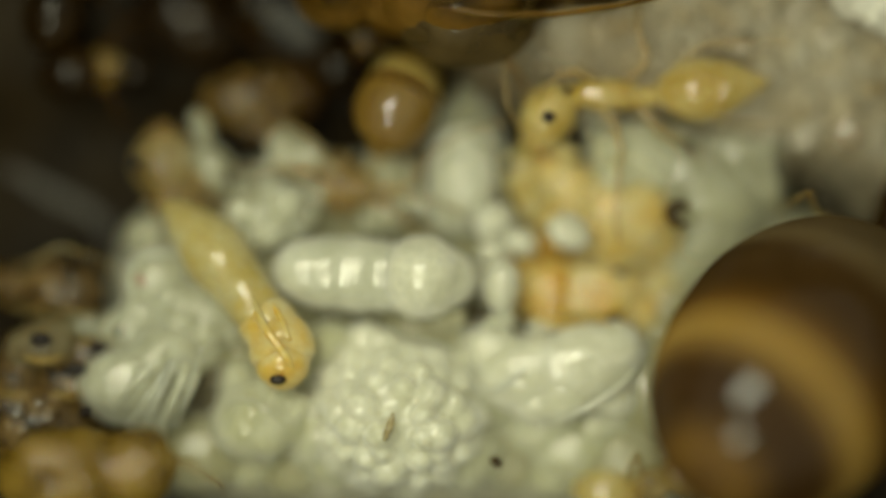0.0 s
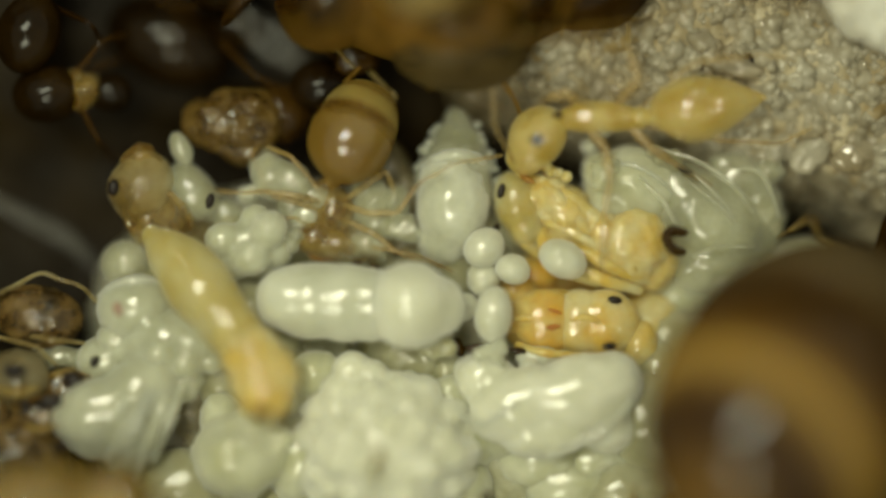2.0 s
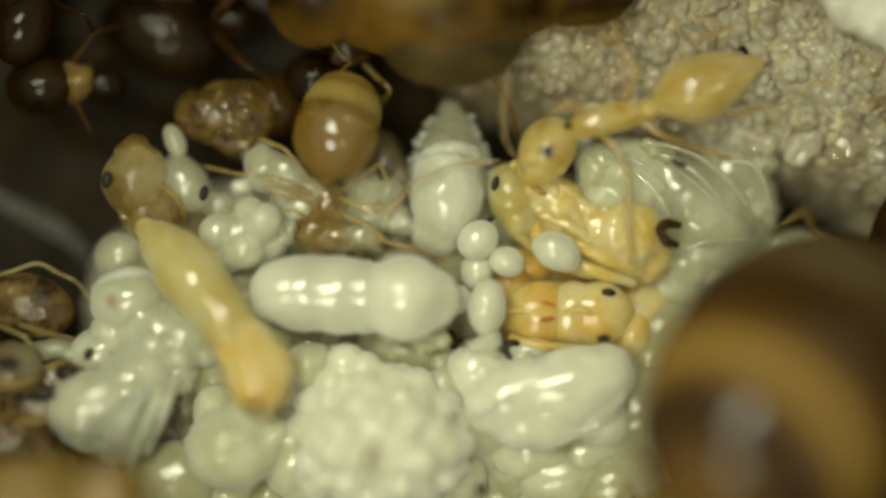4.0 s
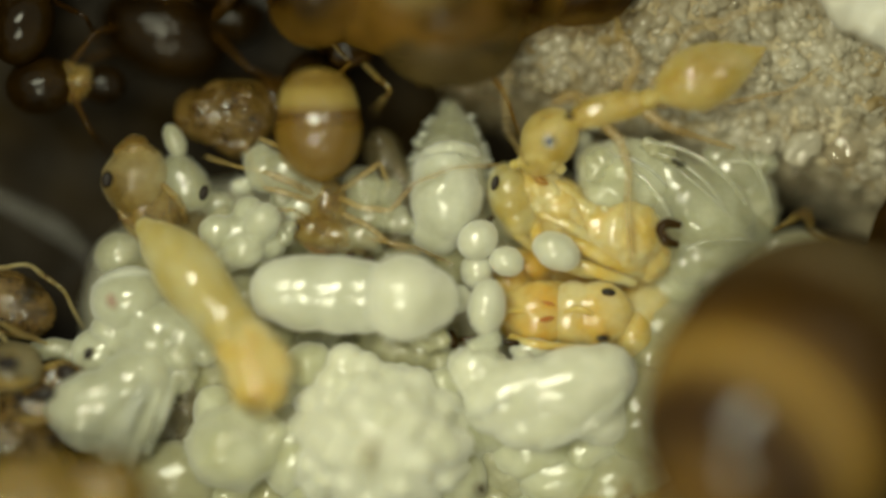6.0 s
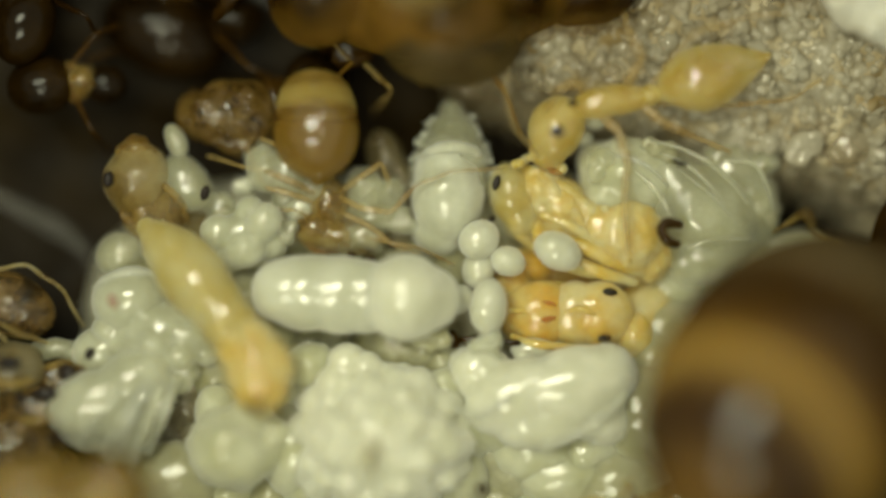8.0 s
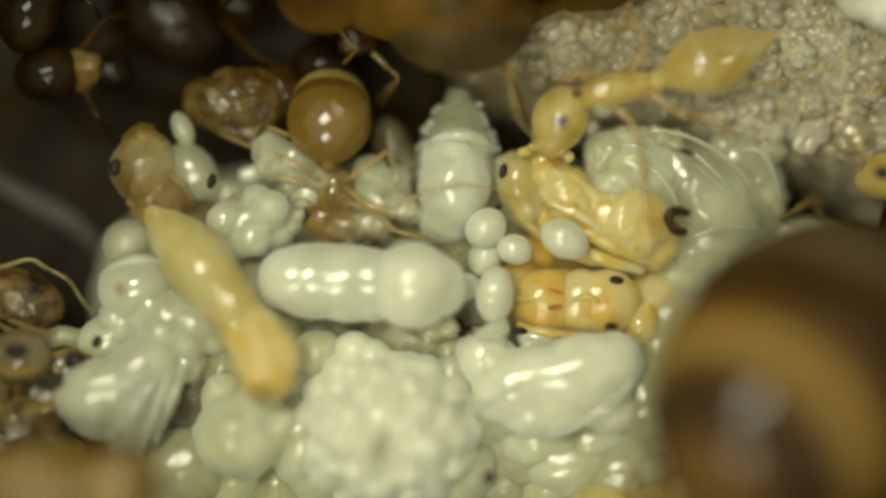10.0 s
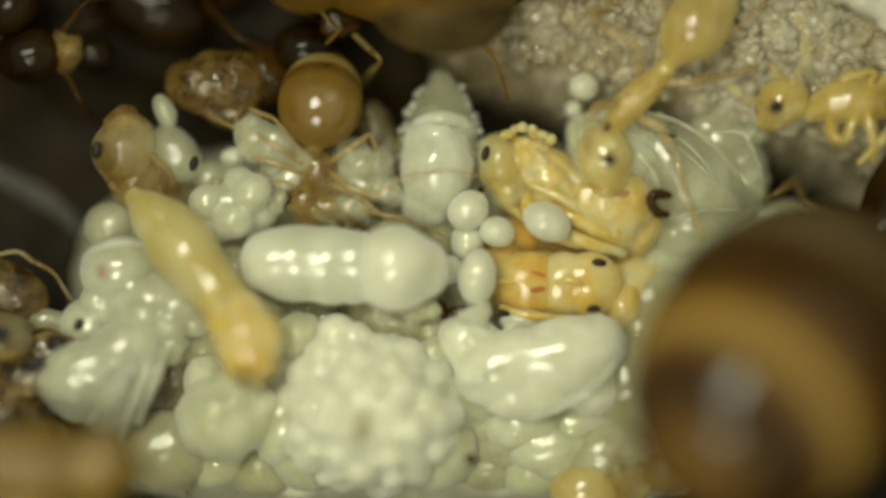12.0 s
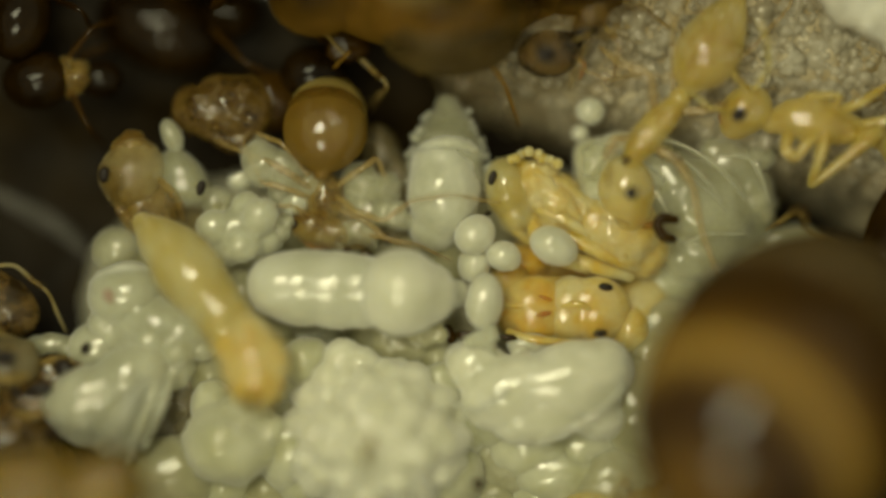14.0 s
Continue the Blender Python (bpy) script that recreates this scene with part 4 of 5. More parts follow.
comer = ant("worker_ant", (1400, 235, 1.2), "yellow worker ant walking over the brood from the plaster", "ant", {
    "neck": (1368, 226, 1.25), "head": [(1325, 205, 1.25, 50, 44, 42, 40), (1308, 228, 1.2, 32, 30, 30, 0)], "eyes": [(1312, 212, 1.45, 13, 11, 30)],
    "jaws": [[(1290, 232, 1.25, 10), (1280, 218, 1.22, 9), (1284, 202, 1.2, 5)]],
    "feelers": [[(1338, 172, 1.4, 6), (1366, 128, 1.5, 7), (1362, 84, 1.55, 6), (1348, 44, 1.5, 5)], [(1290, 205, 1.4, 6), (1262, 200, 1.45, 7), (1238, 182, 1.45, 6), (1225, 172, 1.4, 5)], [(1330, 168, 1.42, 7), (1308, 150, 1.48, 8), (1304, 136, 1.46, 6)]],
    "thorax": [(1370, 226, 1.25, 20), (1410, 220, 1.3, 36), (1460, 226, 1.32, 40), (1510, 240, 1.28, 28)], "petiole": (1540, 250, 1.25, 22, 22, 22),
    "gaster": [(1560, 258, 1.22, 18), (1590, 262, 1.25, 48), (1640, 270, 1.28, 60), (1700, 285, 1.22, 44), (1740, 295, 1.2, 12)],
    "legs": [[(1400, 240, 1.3, 16), (1395, 275, 1.4, 18), (1412, 290, 1.42, 14), (1452, 240, 1.42, 16), (1492, 182, 1.4, 10)], [(1450, 255, 1.3, 18), (1470, 235, 1.45, 18), (1452, 300, 1.42, 16), (1438, 336, 1.3, 10)], [(1500, 255, 1.28, 16), (1560, 240, 1.45, 20), (1500, 290, 1.42, 17), (1442, 338, 1.32, 9)],
             [(1410, 205, 1.28, 14), (1440, 180, 1.4, 14), (1490, 178, 1.4, 9)], [(1480, 210, 1.28, 14), (1530, 190, 1.4, 14), (1575, 160, 1.3, 9)], [(1520, 230, 1.28, 14), (1580, 225, 1.4, 15), (1620, 290, 1.3, 8)]]},
    HONEY, HONEY, HONEY)

scout = ant("worker_ant", (1010, 70, 1.3), "brown dark-eyed worker ant beside the large ant", "ant", {
    "neck": (1035, 82, 1.3), "head": [(978, 104, 1.3, 58, 42, 40, 8)], "eyes": [(970, 106, 1.53, 17, 13, 10)],
    "jaws": [[(1025, 110, 1.3, 8), (1040, 125, 1.3, 6), (1030, 150, 1.25, 4)]],
    "feelers": [[(1010, 85, 1.4, 4), (1050, 70, 1.5, 4), (1020, 140, 1.45, 4), (1012, 170, 1.3, 3)], [(1030, 130, 1.3, 4), (1080, 150, 1.35, 4), (1150, 140, 1.3, 3)]],
    "thorax": [(1030, 75, 1.3, 16), (1050, 40, 1.35, 28), (1060, -10, 1.35, 30), (1065, -50, 1.3, 20)], "petiole": (1068, -70, 1.3, 18, 18, 18),
    "gaster": [(1070, -85, 1.3, 18), (1072, -120, 1.35, 48), (1075, -170, 1.35, 56), (1080, -230, 1.3, 14)],
    "legs": [[(1065, 40, 1.3, 6), (1100, 90, 1.4, 6), (1090, 150, 1.3, 4)], [(1035, 20, 1.3, 6), (980, 10, 1.5, 6), (940, 30, 1.3, 4)], [(1080, 0, 1.3, 6), (1140, 20, 1.4, 6), (1190, 60, 1.2, 4)], [(1040, -30, 1.3, 6), (990, -60, 1.4, 6), (950, -40, 1.2, 4)]]},
    MURK, UMBER, AMBER)


# ---------------------------------------------------------------- the large ants
BANDS = banded("banded_cuticle", [(-1.9, (0.068, 0.046, 0.019)), (-0.55, (0.081, 0.054, 0.023)), (-0.36, (0.135, 0.095, 0.041)), (-0.22, (0.054, 0.028, 0.009)), (0.42, (0.043, 0.020, 0.005)), (0.66, (0.135, 0.065, 0.011)), (0.86, (0.365, 0.230, 0.057)),
                                  (1.00, (0.216, 0.124, 0.030)), (1.12, (0.049, 0.023, 0.007)), (1.52, (0.046, 0.022, 0.007)), (1.64, (0.176, 0.095, 0.020)), (1.74, (0.061, 0.030, 0.011)), (1.9, (0.041, 0.020, 0.009))], gloss=0.7)


def tergite(radius, length, a0, a1, seg=56):
    """One plate of a swollen gaster, about its own z axis: from angle a0 to a1 off the tip, with a lip at its hind edge."""
    bm = B()
    rings = []
    for i in range(15):
        f = i / 14
        a = radians(a0 + (a1 - a0) * f)
        r = radius * (1.0 + 0.022 * (1 - f) ** 2)
        rings.append([bm.verts.new((r * math.sin(a) * math.cos(2 * math.pi * k / seg), r * math.sin(a) * math.sin(2 * math.pi * k / seg), r * length * math.cos(a))) for k in range(seg)])
    for p, q in zip(rings, rings[1:]):
        for k in range(seg):
            bm.faces.new((p[k], q[k], q[(k + 1) % seg], p[(k + 1) % seg]))
    return bm


queen = thing("queen_ant", 1408, 684, 1.8, "large queen ant with a swollen brown gaster banded in amber", "queen ant", "grown ants in the nest")
axis = Vector((-0.57, -0.53, 0.63)).normalized()
face = axis.to_track_quat("Z", "Y").to_matrix().to_4x4()
for i, (a0, a1) in enumerate(((1, 20), (17, 58), (55, 98), (95, 178))):
    plate = part("gaster_plate", tergite(1.17 - 0.012 * i, 1.45, a0, a1), BANDS, queen, "glossy brown plate with an amber band", pivot=Vector((0, 0, 0)))
    plate.matrix_basis = face
part("thorax", wrinkle(sweep(B(), [(1560, 470, 1.3, 40), (1620, 430, 1.2, 95), (1700, 380, 1.2, 110), (1790, 340, 1.2, 70)], 24, 6), 0.02, 0.3, 2), UMBER, queen)
part("head", ball(B(), 1870, 320, 1.2, 90, 80, 70, 20), UMBER, queen)
for k in ([(1600, 440, 1.1, 16), (1510, 440, 1.3, 13), (1440, 408, 1.5, 8), (1424, 372, 1.6, 8), (1365, 408, 1.2, 4)], [(1680, 380, 1.1, 16), (1600, 250, 1.6, 15), (1560, 200, 0.9, 9)], [(1720, 480, 1.1, 16), (1700, 640, 1.4, 15), (1690, 760, 0.4, 9)],
          [(1640, 500, 1.0, 16), (1640, 700, 1.0, 14), (1560, 860, 0.3, 9)]):
    part("leg", limb(B(), k), AMBER, queen)

RUDDY = skin("ruddy_cuticle", (0.026, 0.011, 0.001), (0.22, 0.115, 0.016), 0.2, 0.8, 0.3, 0.4, patch=1.1, bump=0.04, ghost=0.1)
BELLY = skin("olive_belly", (0.070, 0.045, 0.013), (0.182, 0.126, 0.045), 0.25, 0.6, 0.3, 0.4, patch=1.2, bump=0.1, ghost=0.2)
major = thing("queen_ant", 800, -110, 1.5, "large brown queen ant with a translucent amber underside", "queen ant", "grown ants in the nest")
bm = B()
for b in ((690, -95, 1.25, 235, 190, 140, -25), (930, -130, 1.25, 230, 180, 135, 25), (800, -60, 1.25, 200, 170, 130, 0)):
    ball(bm, *b)
part("gaster", wrinkle(fuse(bm, 0.07, 6), 0.03, 0.5, 2), RUDDY, major, "swollen glossy dark brown gaster")
part("side_plate", wrinkle(ball(B(), 585, -60, 1.4, 110, 150, 100, -25), 0.02, 0.4, 3), RUDDY, major, "dark brown side plate")
part("side_plate", wrinkle(ball(B(), 720, -20, 1.5, 90, 120, 100, -10), 0.02, 0.4, 5), RUDDY, major, "amber-brown side plate")
part("belly_plate", wrinkle(ball(B(), 800, 62, 1.5, 128, 92, 80, 3), 0.02, 0.3, 4), BELLY, major, "pale olive belly plate")
part("belly_plate", wrinkle(ball(B(), 800, 34, 1.58, 112, 76, 84, 3), 0.02, 0.3, 6), RUDDY, major, "amber-brown belly plate")
part("thorax", wrinkle(ball(B(), 1020, -90, 1.3, 130, 140, 92, 20), 0.06, 0.3, 7), UMBER, major)
part("head", ball(B(), 780, -470, 1.4, 170, 150, 130, 0), UMBER, major)
for k in ([(743, 42, 1.95, 8), (850, 56, 2.05, 8), (964, 54, 2.05, 8), (1079, 38, 2.0, 7), (1160, 22, 1.9, 6), (1218, 2, 1.8, 4)], [(430, -40, 1.60, 14), (395, 10, 1.50, 18), (380, 30, 1.20, 12)],
          [(520, 40, 1.30, 9), (560, 80, 1.10, 8), (600, 110, 0.70, 6), (640, 60, 0.30, 5)], [(850, 100, 1.60, 7), (895, 170, 1.30, 6), (920, 240, 1.00, 4)], [(620, 110, 1.20, 6), (580, 150, 1.00, 5), (565, 180, 0.90, 4)], [(750, 110, 1.20, 5), (742, 150, 0.90, 4)]):
    part("leg", limb(B(), k), UMBER if k[0][0] < 530 else RUDDY, major)

PALE = banded("pale_gaster", [(-0.55, (0.177, 0.101, 0.025)), (-0.27, (0.209, 0.131, 0.038)), (-0.23, (0.056, 0.026, 0.005)), (-0.19, (0.242, 0.160, 0.049)), (-0.1, (0.226, 0.146, 0.044)), (-0.04, (0.060, 0.029, 0.008)), (0.02, (0.194, 0.124, 0.038)), (0.1, (0.290, 0.204, 0.075)), (0.34, (0.274, 0.190, 0.069)), (0.4, (0.081, 0.044, 0.013)), (0.46, (0.105, 0.058, 0.016)), (0.49, (0.274, 0.190, 0.075)), (0.6, (0.290, 0.204, 0.081))], "Z")


def rider(u, v, z, r, lean, label, legs):
    """A worker seen from behind, its pale gaster turned to the light."""
    a = thing("worker_ant", u, v, z, label, "ant", "grown ants in the nest")
    turn = Vector(lean).normalized().to_track_quat("Z", "Y").to_matrix().to_4x4()
    for i, (a0, a1) in enumerate(((1, 62), (58, 108), (104, 178))):
        plate = part("gaster_plate", tergite((r - 1.5 * i) * STEP * 0.9, 1.15, a0, a1, 32), PALE, a, "pale amber plate with a brown edge", pivot=Vector((0, 0, 0)))
        plate.matrix_basis = turn
    part("thorax", sweep(B(), [(u + 60, v - 60, z - 0.3, 30), (u + 110, v - 110, z - 0.5, 50), (u + 150, v - 170, z - 0.5, 40)], 16, 6), AMBER, a)
    part("head", ball(B(), u + 170, v - 250, z - 0.5, 60, 52, 48, 70), HONEY, a)
    for k in legs:
        part("leg", limb(B(), k), AMBER, a)
    return a


rider(752, -77, 2.1, 104, (-0.65, 0.2, 0.73), "small pale amber worker ant on the large brown ant",
      [[(870, -150, 1.75, 8), (895, -165, 2.05, 9), (930, -50, 2.15, 8), (945, -62, 2.15, 7), (956, -168, 2.05, 6)], [(840, -180, 1.75, 8), (880, -230, 1.95, 8), (905, -120, 2.05, 7), (935, -80, 2.05, 5)], [(690, -150, 1.85, 8), (655, -190, 2.05, 8), (660, -60, 1.85, 6)]])
rider(1288, -182, 2.0, 112, (-0.55, 0.25, 0.8), "pale amber worker ant resting near the plaster",
      [[(1360, -200, 1.75, 8), (1420, -160, 1.85, 8), (1460, -190, 1.45, 6)], [(1200, -200, 1.75, 8), (1150, -150, 1.75, 8), (1120, -90, 1.15, 5)], [(1400, -240, 1.65, 8), (1470, -215, 1.75, 8), (1540, -225, 1.25, 5)]])


# ---------------------------------------------------------------- ants in the dark hollow
def sleeper(u, v, z, label, gaster, thorax, head, legs, tones, eyes=(), lift=0.0):
    gaster, thorax, head = [(*b[:2], b[2] + lift, *b[3:]) for b in (gaster, thorax, head)]
    legs = [[(a, b, c + lift, r) for a, b, c, r in k] for k in legs]
    a = thing("worker_ant", u, v, z, label, "ant", "grown ants in the nest")
    part("gaster", wrinkle(ball(B(), *gaster, seg=28), 0.01, 0.3, u), tones[0], a)
    part("thorax", wrinkle(wrinkle(ball(B(), *thorax), 0.06, 0.14, v), 0.02, 0.06, u), tones[1], a)
    h = part("head", wrinkle(ball(B(), *head), 0.012, 0.2, u + 1), tones[2], a)
    for e in eyes:
        eye(h, *e)
    for k in legs:
        part("leg", limb(B(), k), tones[3], a)
    return a


sleeper(90, 150, 0.6, "dark brown worker ant with a yellow patch resting in the hollow", (72, 152, 0.62, 62, 52, 46, 10), (126, 146, 0.6, 42, 36, 30, 10), (185, 150, 0.5, 40, 34, 30, 0),
        [[(130, 170, 0.6, 7), (160, 230, 0.7, 7), (200, 280, 0.3, 5)], [(120, 120, 0.6, 7), (170, 60, 0.7, 7), (230, 40, 0.3, 5)]], (SEPIA, AMBER, SEPIA, UMBER), lift=0.35)
sleeper(40, 40, 0.8, "dark brown worker ant in the hollow", (40, 45, 0.8, 74, 56, 50, 70), (60, -50, 0.8, 46, 36, 34, 70), (80, -130, 0.8, 50, 44, 40, 70),
        [[(80, -40, 0.8, 8), (180, -70, 1.1, 8), (290, -5, 1.4, 7), (340, 0, 1.2, 5)], [(90, 0, 0.7, 7), (150, 30, 0.9, 7), (180, 80, 0.3, 5)]], (SEPIA, UMBER, UMBER, UMBER), lift=0.35)
sleeper(290, 60, 0.4, "dark brown ant body deep in the hollow", (290, 60, 0.35, 120, 80, 60, -20), (410, 30, 0.4, 60, 46, 40, 0), (380, -50, 0.8, 70, 60, 50, 0),
        [[(380, 60, 0.5, 8), (440, 120, 0.7, 8), (500, 150, 0.6, 6)], [(200, 90, 0.5, 8), (150, 110, 0.6, 8), (120, 180, 0.2, 6)]], (SEPIA, SEPIA, SEPIA, UMBER), lift=0.2)
sleeper(570, 130, 0.6, "dark glossy worker ant behind the heap", (560, 140, 0.55, 60, 50, 44, 0), (620, 90, 0.6, 40, 32, 30, 30), (660, 40, 0.6, 44, 38, 34, 30),
        [[(620, 110, 0.7, 6), (580, 70, 0.9, 6), (530, 60, 0.8, 5)], [(640, 110, 0.6, 6), (690, 160, 0.7, 6), (660, 200, 0.3, 5)]], (SEPIA, UMBER, UMBER, AMBER), lift=0.35)
shifter = sleeper(60, 545, 0.95, "dark glossy worker ant shuffling beside the brood heap", (30, 545, 0.97, 80, 56, 48, -15), (-50, 530, 0.95, 46, 38, 34, -10), (-130, 500, 0.95, 50, 44, 40, 0),
                  [[(-20, 570, 0.95, 6), (50, 590, 1.20, 7), (110, 600, 0.95, 5)], [(-40, 500, 0.95, 6), (40, 470, 1.25, 6), (110, 500, 1.15, 6), (160, 560, 0.85, 4)], [(-60, 570, 0.95, 6), (20, 600, 1.15, 7), (60, 640, 0.85, 5)]], (MURK, MURK, MURK, TAN))

for u, v, z, a, b, turn, tone, eyes, label in (
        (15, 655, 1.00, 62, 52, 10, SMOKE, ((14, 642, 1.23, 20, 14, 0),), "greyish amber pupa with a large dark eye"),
        (105, 672, 0.85, 44, 38, -30, MURK, ((120, 662, 1.05, 22, 16, -40),), "amber pupa with a dark eye beside the heap"),
        (60, 720, 0.85, 62, 46, 10, MURK, ((76, 698, 1.08, 26, 12, 5), (34, 703, 1.05, 12, 8, 0)), "brown-amber pupa with two dark eyes"),
        (-30, 720, 0.80, 50, 60, 0, MURK, (), "amber pupa at the outer edge of the heap")):
    p = pupa(u, v, z, label)
    part("body", wrinkle(ball(B(), u, v, z, a, b, b * 0.8, turn), 0.03, 0.15, u), tone, p)
    for e in eyes:
        eye(p, *e)
    for s in (-1, 1):
        part("leg", sweep(B(), [(u - 30, v + 20 * s, z + 0.15, 6), (u + 5, v + 26 * s, z + 0.2, 8), (u + 40, v + 18 * s, z + 0.12, 5)], 8, 5), AMBER, p)

p = pupa(20, 800, 0.65, "large murky brown pupa at the outer edge of the heap")
bm = B()
for b in ((10, 800, 0.70, 110, 90, 70, -20), (70, 840, 0.70, 70, 60, 50, 0), (-20, 700, 0.65, 70, 80, 60, 0)):
    ball(bm, *b)
part("body", wrinkle(wrinkle(fuse(bm, 0.035, 3), 0.06, 0.22, 5), 0.03, 0.08, 6), MURK, p)
eye(p, 96, 776, 1.15, 13, 10, 40)
guard = thing("worker_ant", 130, 880, 1.9, "amber worker ant with a glistening head below the heap", "ant", "grown ants in the nest")
bm = B()
rng = random.Random(14)
for b in [(60, 892, 1.75, 120, 84, 84, 0), (180, 880, 1.85, 82, 70, 66, 15)] + [(rng.uniform(-20, 240), rng.uniform(830, 900), 2.1 + rng.uniform(-0.08, 0.1), rng.uniform(12, 26)) for i in range(26)]:
    ball(bm, *b)
h = part("head", wrinkle(wrinkle(fuse(bm, 0.03, 4), 0.03, 0.22, 3), 0.02, 0.06, 4), WET, guard, "amber head with wet bumps")
part("thorax", ball(B(), 120, 1000, 1.6, 80, 70, 60, 60), AMBER, guard)
part("gaster", ball(B(), 90, 1140, 1.5, 110, 90, 80, 80), UMBER, guard)
for k in ([(260, 860, 1.7, 8), (300, 880, 1.8, 8), (345, 910, 1.4, 6), (350, 930, 0.4, 5)], [(60, 990, 1.5, 8), (-20, 960, 1.7, 8), (-60, 930, 0.4, 5)], [(190, 1010, 1.5, 8), (300, 1000, 1.7, 8), (360, 1000, 0.4, 5)]):
    part("leg", limb(B(), k), STRAW, guard)
sleeper(1150, 905, 0.9, "pale amber worker ant under the heap's lower edge", (1060, 920, 0.7, 70, 50, 44, 0), (1140, 905, 0.8, 44, 36, 32, 0), (1200, 890, 0.85, 46, 40, 36, 0),
        [[(1120, 890, 0.9, 6), (1110, 850, 1.1, 7), (1090, 900, 0.9, 5)], [(960, 900, 0.5, 6), (1000, 870, 0.7, 6), (1030, 900, 0.6, 5)]], (HONEY, AMBER, AMBER, STRAW))


bpy.data.scenes.remove(BENCH)


# ---------------------------------------------------------------- what moves
def shifted(ob, du, dv, dz=0.0, rx=0.0, ry=0.0, rz=0.0):
    """The pose of a thing or part moved from where it was built, in grid lines and degrees."""
    base = Vector(ob.location)
    k = STEP / 1000
    return pose(base.x + du * k, base.y - dv * k, base.z + dz / 1000, rx, ry, rz)


def move(ob, rows):
    keys = [(r[0], shifted(ob, *r[1:])) for r in rows]
    walk(ob, keys)


def motions():
    gaster = children(nurse, "gaster")[0]
    move(gaster, [(0, 66, -16, 0, -25, 0, -24), (0.4, 46, -22, 0, -25, 0, -22), (0.8, 28, -24, 0, -25, 0, -20), (1.2, 14, -10, 0, -25, 0, -20), (1.6, 12, -4, 0, -20, 0, -22), (2.0, 12, 0, 0, -25, 0, -22), (2.5, 14, 4, 0, -30, 0, -24), (3.0, 22, 12, 0, -35, 0, -36), (3.3, 18, 12, 0, -30, 0, -28), (4.4, 10, 6, 0, -10, 0, -10),
                  (5.3, 6, 6, 0, 0, 0, -6), (5.6, 0, 4, 0, 0, 0, 2), (6.5, 0, 0), (7.5, 2, 2, 0, 0, 0, -1), (7.8, -6, 6, 0, -5, 0, 2), (8.8, -4, 8, 0, -25, 0, 2), (9.8, 0, 8, 0, -40, 0, 2), (10.1, 2, 4, 0, -42, 0, 0), (11.0, 8, 8, 0, -42, 0, -4), (12.5, 10, 8, 0, -42, 0, -4), (14.0, 8, 8, 0, -42, 0, -3)])
    move(children(nurse, "head")[0], [(0, 0, -52, 0.1), (0.4, -14, -40, 0.1), (0.8, -14, -20), (1.2, -14, 0), (3.0, 0, 0), (7.5, 0, 0), (9.8, 2, 2), (14.0, 2, 2)])
    legs = children(nurse, "leg")
    move(legs[1], [(0, 0, 0, 0, 0, 0, 10), (3.0, 0, 0, 0, 0, 0, 4), (5.3, 0, 0), (7.5, 0, 0), (9.8, 0, 6, 0, 0, 0, -12), (14.0, 0, 6, 0, 0, 0, -14)])
    move(legs[0], [(0, 0, 0, 0, 0, 0, 14), (3.0, 0, 0, 0, 0, 0, 10), (5.3, 0, 0), (7.5, 0, 0), (9.8, 0, 0, 0, 0, 0, -6), (14.0, 0, 0, 0, 0, 0, -8)])
    move(keeper, [(0, -13, 47, 0, 0, 0, -16), (0.5, -15, 36, 0, 0, 0, -16), (1.5, -15, 41, 0, 0, 0, -16), (2.0, -20, 42, 0, 0, 0, -14), (2.5, -12, 30, 0, 0, 0, -8), (3.0, -5, 33, 0, 0, 0, -4), (3.3, -5, 30, 0, 0, 0, -2), (5.3, -5, 4), (6.5, 0, 0), (7.5, 1, 2, 0, 0, 0, -4), (7.8, 1, 2, 0, 0, 0, -5),
                  (9.8, -2, -2, 0, 0, 0, -3), (10.3, 0, -15, 0, 0, 0, 0), (10.7, 2, -24, 0, 0, 0, 8), (11.0, 6, -32, 0, 0, 0, 16), (11.4, 4, -38, 0, 0, 0, 24), (11.8, 4, -40, 0, 0, 0, 30), (12.5, 6, -42, 0, 0, 0, 34), (13.3, 8, -38, 0, 0, 0, 35), (14.0, 12, -36, 0, 0, 0, 36)])
    move(children(keeper, "head")[0], [(0, 0, 0, 0, 0, 0, 18), (1.5, 0, 0, 0, 0, 0, 16), (3.0, 0, 0, 0, 0, 0, 4), (5.3, 0, 0), (6.8, 0, 0), (7.2, 6, -4, 0, 0, 0, 10), (7.8, 8, -6, 0, 0, 0, 14), (9.8, 4, -4, 0, 0, 0, 12), (10.6, 0, 0, 0, 0, 0, 6), (11.5, 0, 0, 0, 0, 0, 8), (14.0, 0, 0, 0, 0, 0, 10)])
    move(children(keeper, "leg")[0], [(0, 0, 0, 0, 0, 0, 12), (3.0, 0, 0, 0, 0, 0, 4), (5.3, 0, 0), (7.5, 0, 0, 0, 0, 0, 2), (9.8, 0, 0, 0, 0, 0, 8), (11.0, 0, 0, 0, 0, 0, 0), (12.0, 0, 0, 0, 0, 0, -16), (13.0, 0, 0, 0, 0, 0, -10), (14.0, 0, 0, 0, 0, 0, -22)])
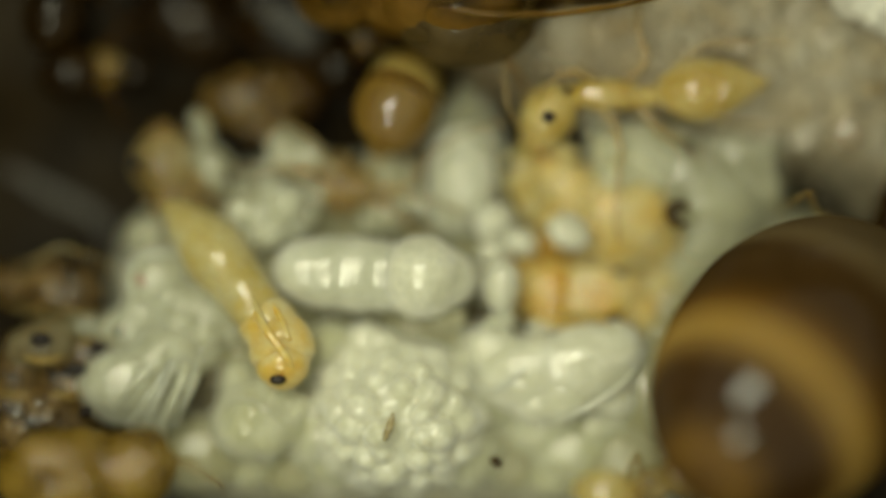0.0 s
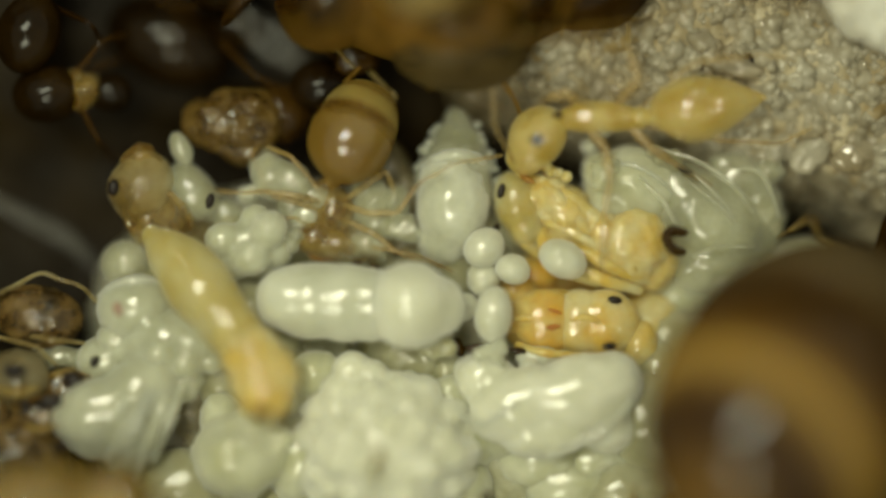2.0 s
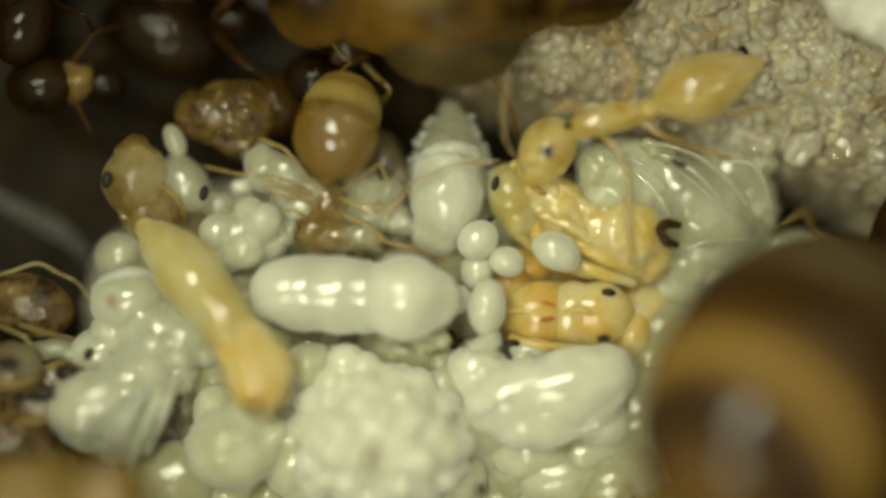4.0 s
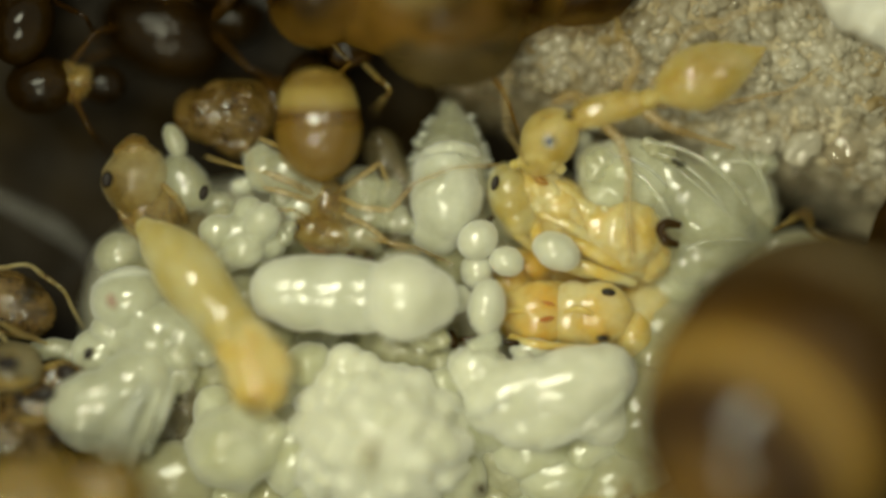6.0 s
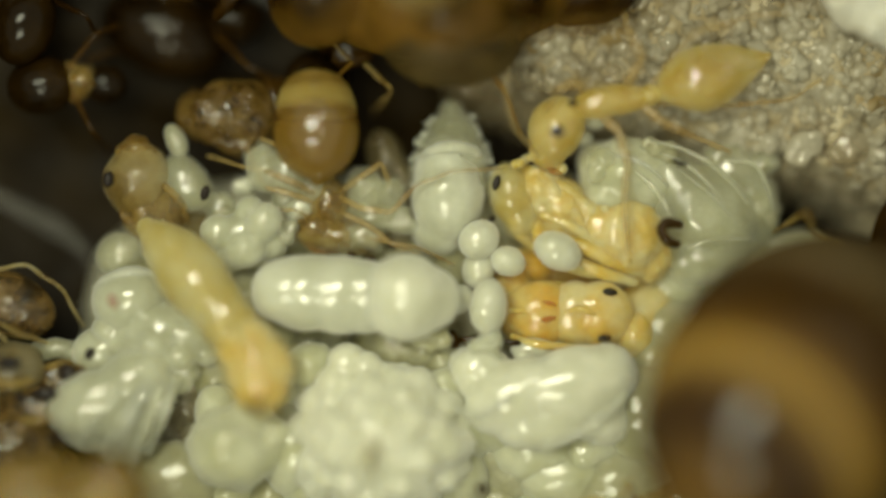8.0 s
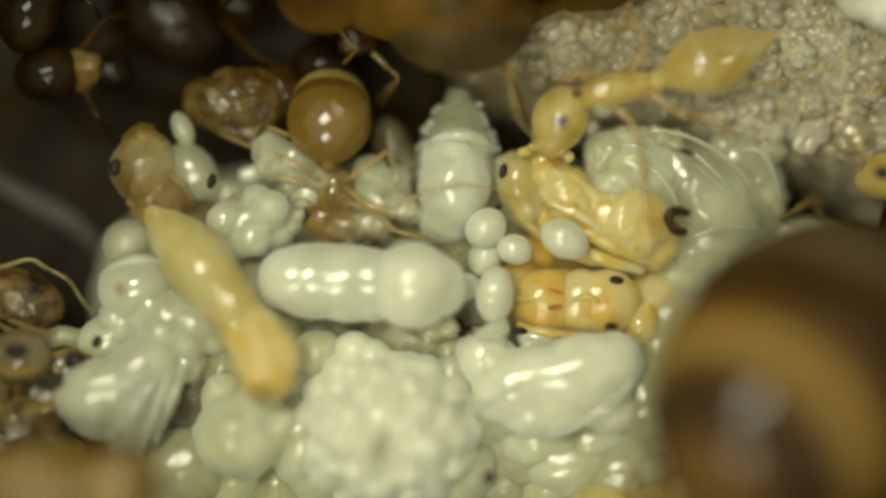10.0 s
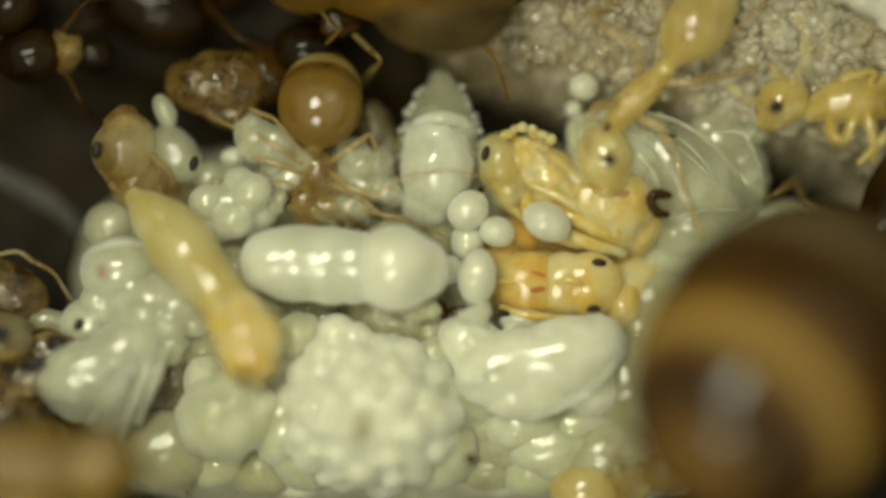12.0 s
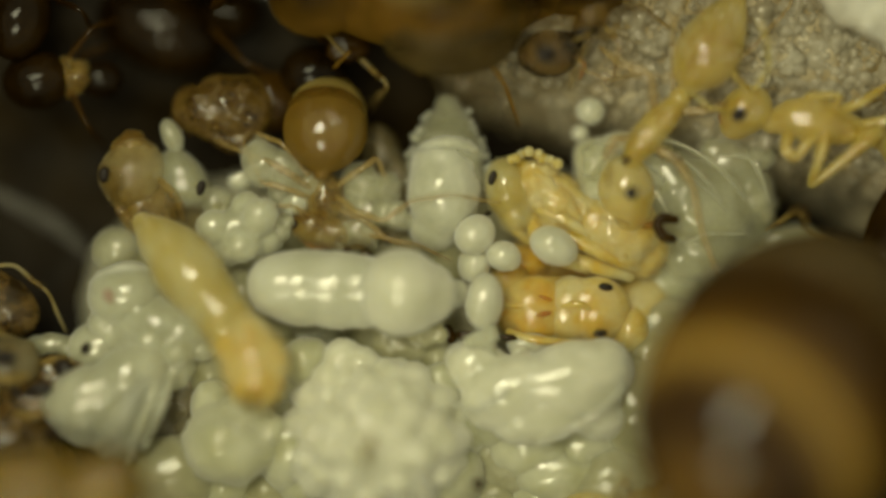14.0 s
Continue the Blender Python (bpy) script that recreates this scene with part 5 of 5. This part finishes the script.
    move(comer, [(0, 420, 120), (7.8, 420, 120), (9.2, 330, 100), (9.8, 255, 95, 0, 0, 0, 20), (10.2, 222, 105, 0, 0, 0, 18), (10.6, 163, 86, 0, 0, 0, 16), (11.0, 100, 49, 0, 0, 0, 14), (11.2, 72, 53, 0, 0, 0, 14), (11.5, 80, 30, 0, 0, 0, 14), (11.8, 85, 14, 0, 0, 0, 12), (12.5, 79, 26, 0, 0, 0, 12), (12.8, 75, 8, 0, 0, 0, 8),
                 (13.0, 61, -3, 0, 0, 0, 6), (13.3, 23, 5, 0, 0, 0, 2), (13.6, 11, 5, 0, 0, 0, 1), (14.0, 0, 0)])
    move(children(comer, "head")[0], [(0, 0, 0), (7.8, -38, 26, 0, 0, 0, -55), (10.6, -38, 26, 0, 0, 0, -55), (11.0, -30, 18, 0, 0, 0, -42), (11.8, -12, 6, 0, 0, 0, -18), (12.6, 0, 0), (14.0, 0, 0)])
    cl = children(comer, "leg")
    move(cl[1], [(0, 0, 0), (9.8, 0, 0, 0, 0, 0, -10), (10.6, 0, 0, 0, 0, 0, 14), (11.2, 0, 0, 0, 0, 0, -8), (11.8, 0, 0, 0, 0, 0, 16), (12.5, 0, 0, 0, 0, 0, 4), (13.0, 0, 0, 0, 0, 0, -10), (14.0, 0, 0)])
    move(cl[2], [(0, 0, 0), (9.8, 0, 0, 0, 0, 0, 10), (10.6, 0, 0, 0, 0, 0, -12), (11.2, 0, 0, 0, 0, 0, 10), (11.8, 0, 0, 0, 0, 0, -8), (12.5, 0, 0, 0, 0, 0, 6), (13.0, 0, 0, 0, 0, 0, 8), (14.0, 0, 0)])
    move(scout, [(0, -30, -120), (12.4, -30, -120), (12.8, -28, -80), (13.0, -24, -45), (13.3, -17, -18), (13.6, -9, -12), (14.0, 0, 0)])
    move(shifter, [(0, 20, 0, 0, 0, 0, 6), (1.5, 26, 0, 0, 0, 0, 6), (3.0, 30, -6, 0, 0, 0, 0), (5.3, 4, 0, 0, 0, 0, -8), (6.5, -10, 0, 0, 0, 0, -14), (7.5, -10, 0, 0, 0, 0, -12), (9.8, -8, 10, 0, 0, 0, -6), (11.0, -4, 20, 0, 0, 0, -4), (12.5, -2, 30, 0, 0, 0, -10), (14.0, -30, 10, 0, 0, 0, -16)])
    move(scrap, [(0, 0, 0), (2.0, 0, 0), (2.6, -8, -40), (3.2, -14, -75, -0.1), (5.3, -20, -100, -0.1), (14.0, -20, -104, -0.1)])
    move(queen, [(0, 0, 0), (0.8, 3, -14), (1.5, 0, -4), (3.0, 0, 0), (7.5, 0, 4), (11.0, 2, 0), (14.0, -4, 8)])
    move(major, [(0, 0, -10), (0.8, 0, -20), (1.2, 6, -4), (2.0, 6, -4), (3.0, 0, 0), (7.5, 0, 2), (10.0, 0, -2), (14.0, 4, -8)])


motions()
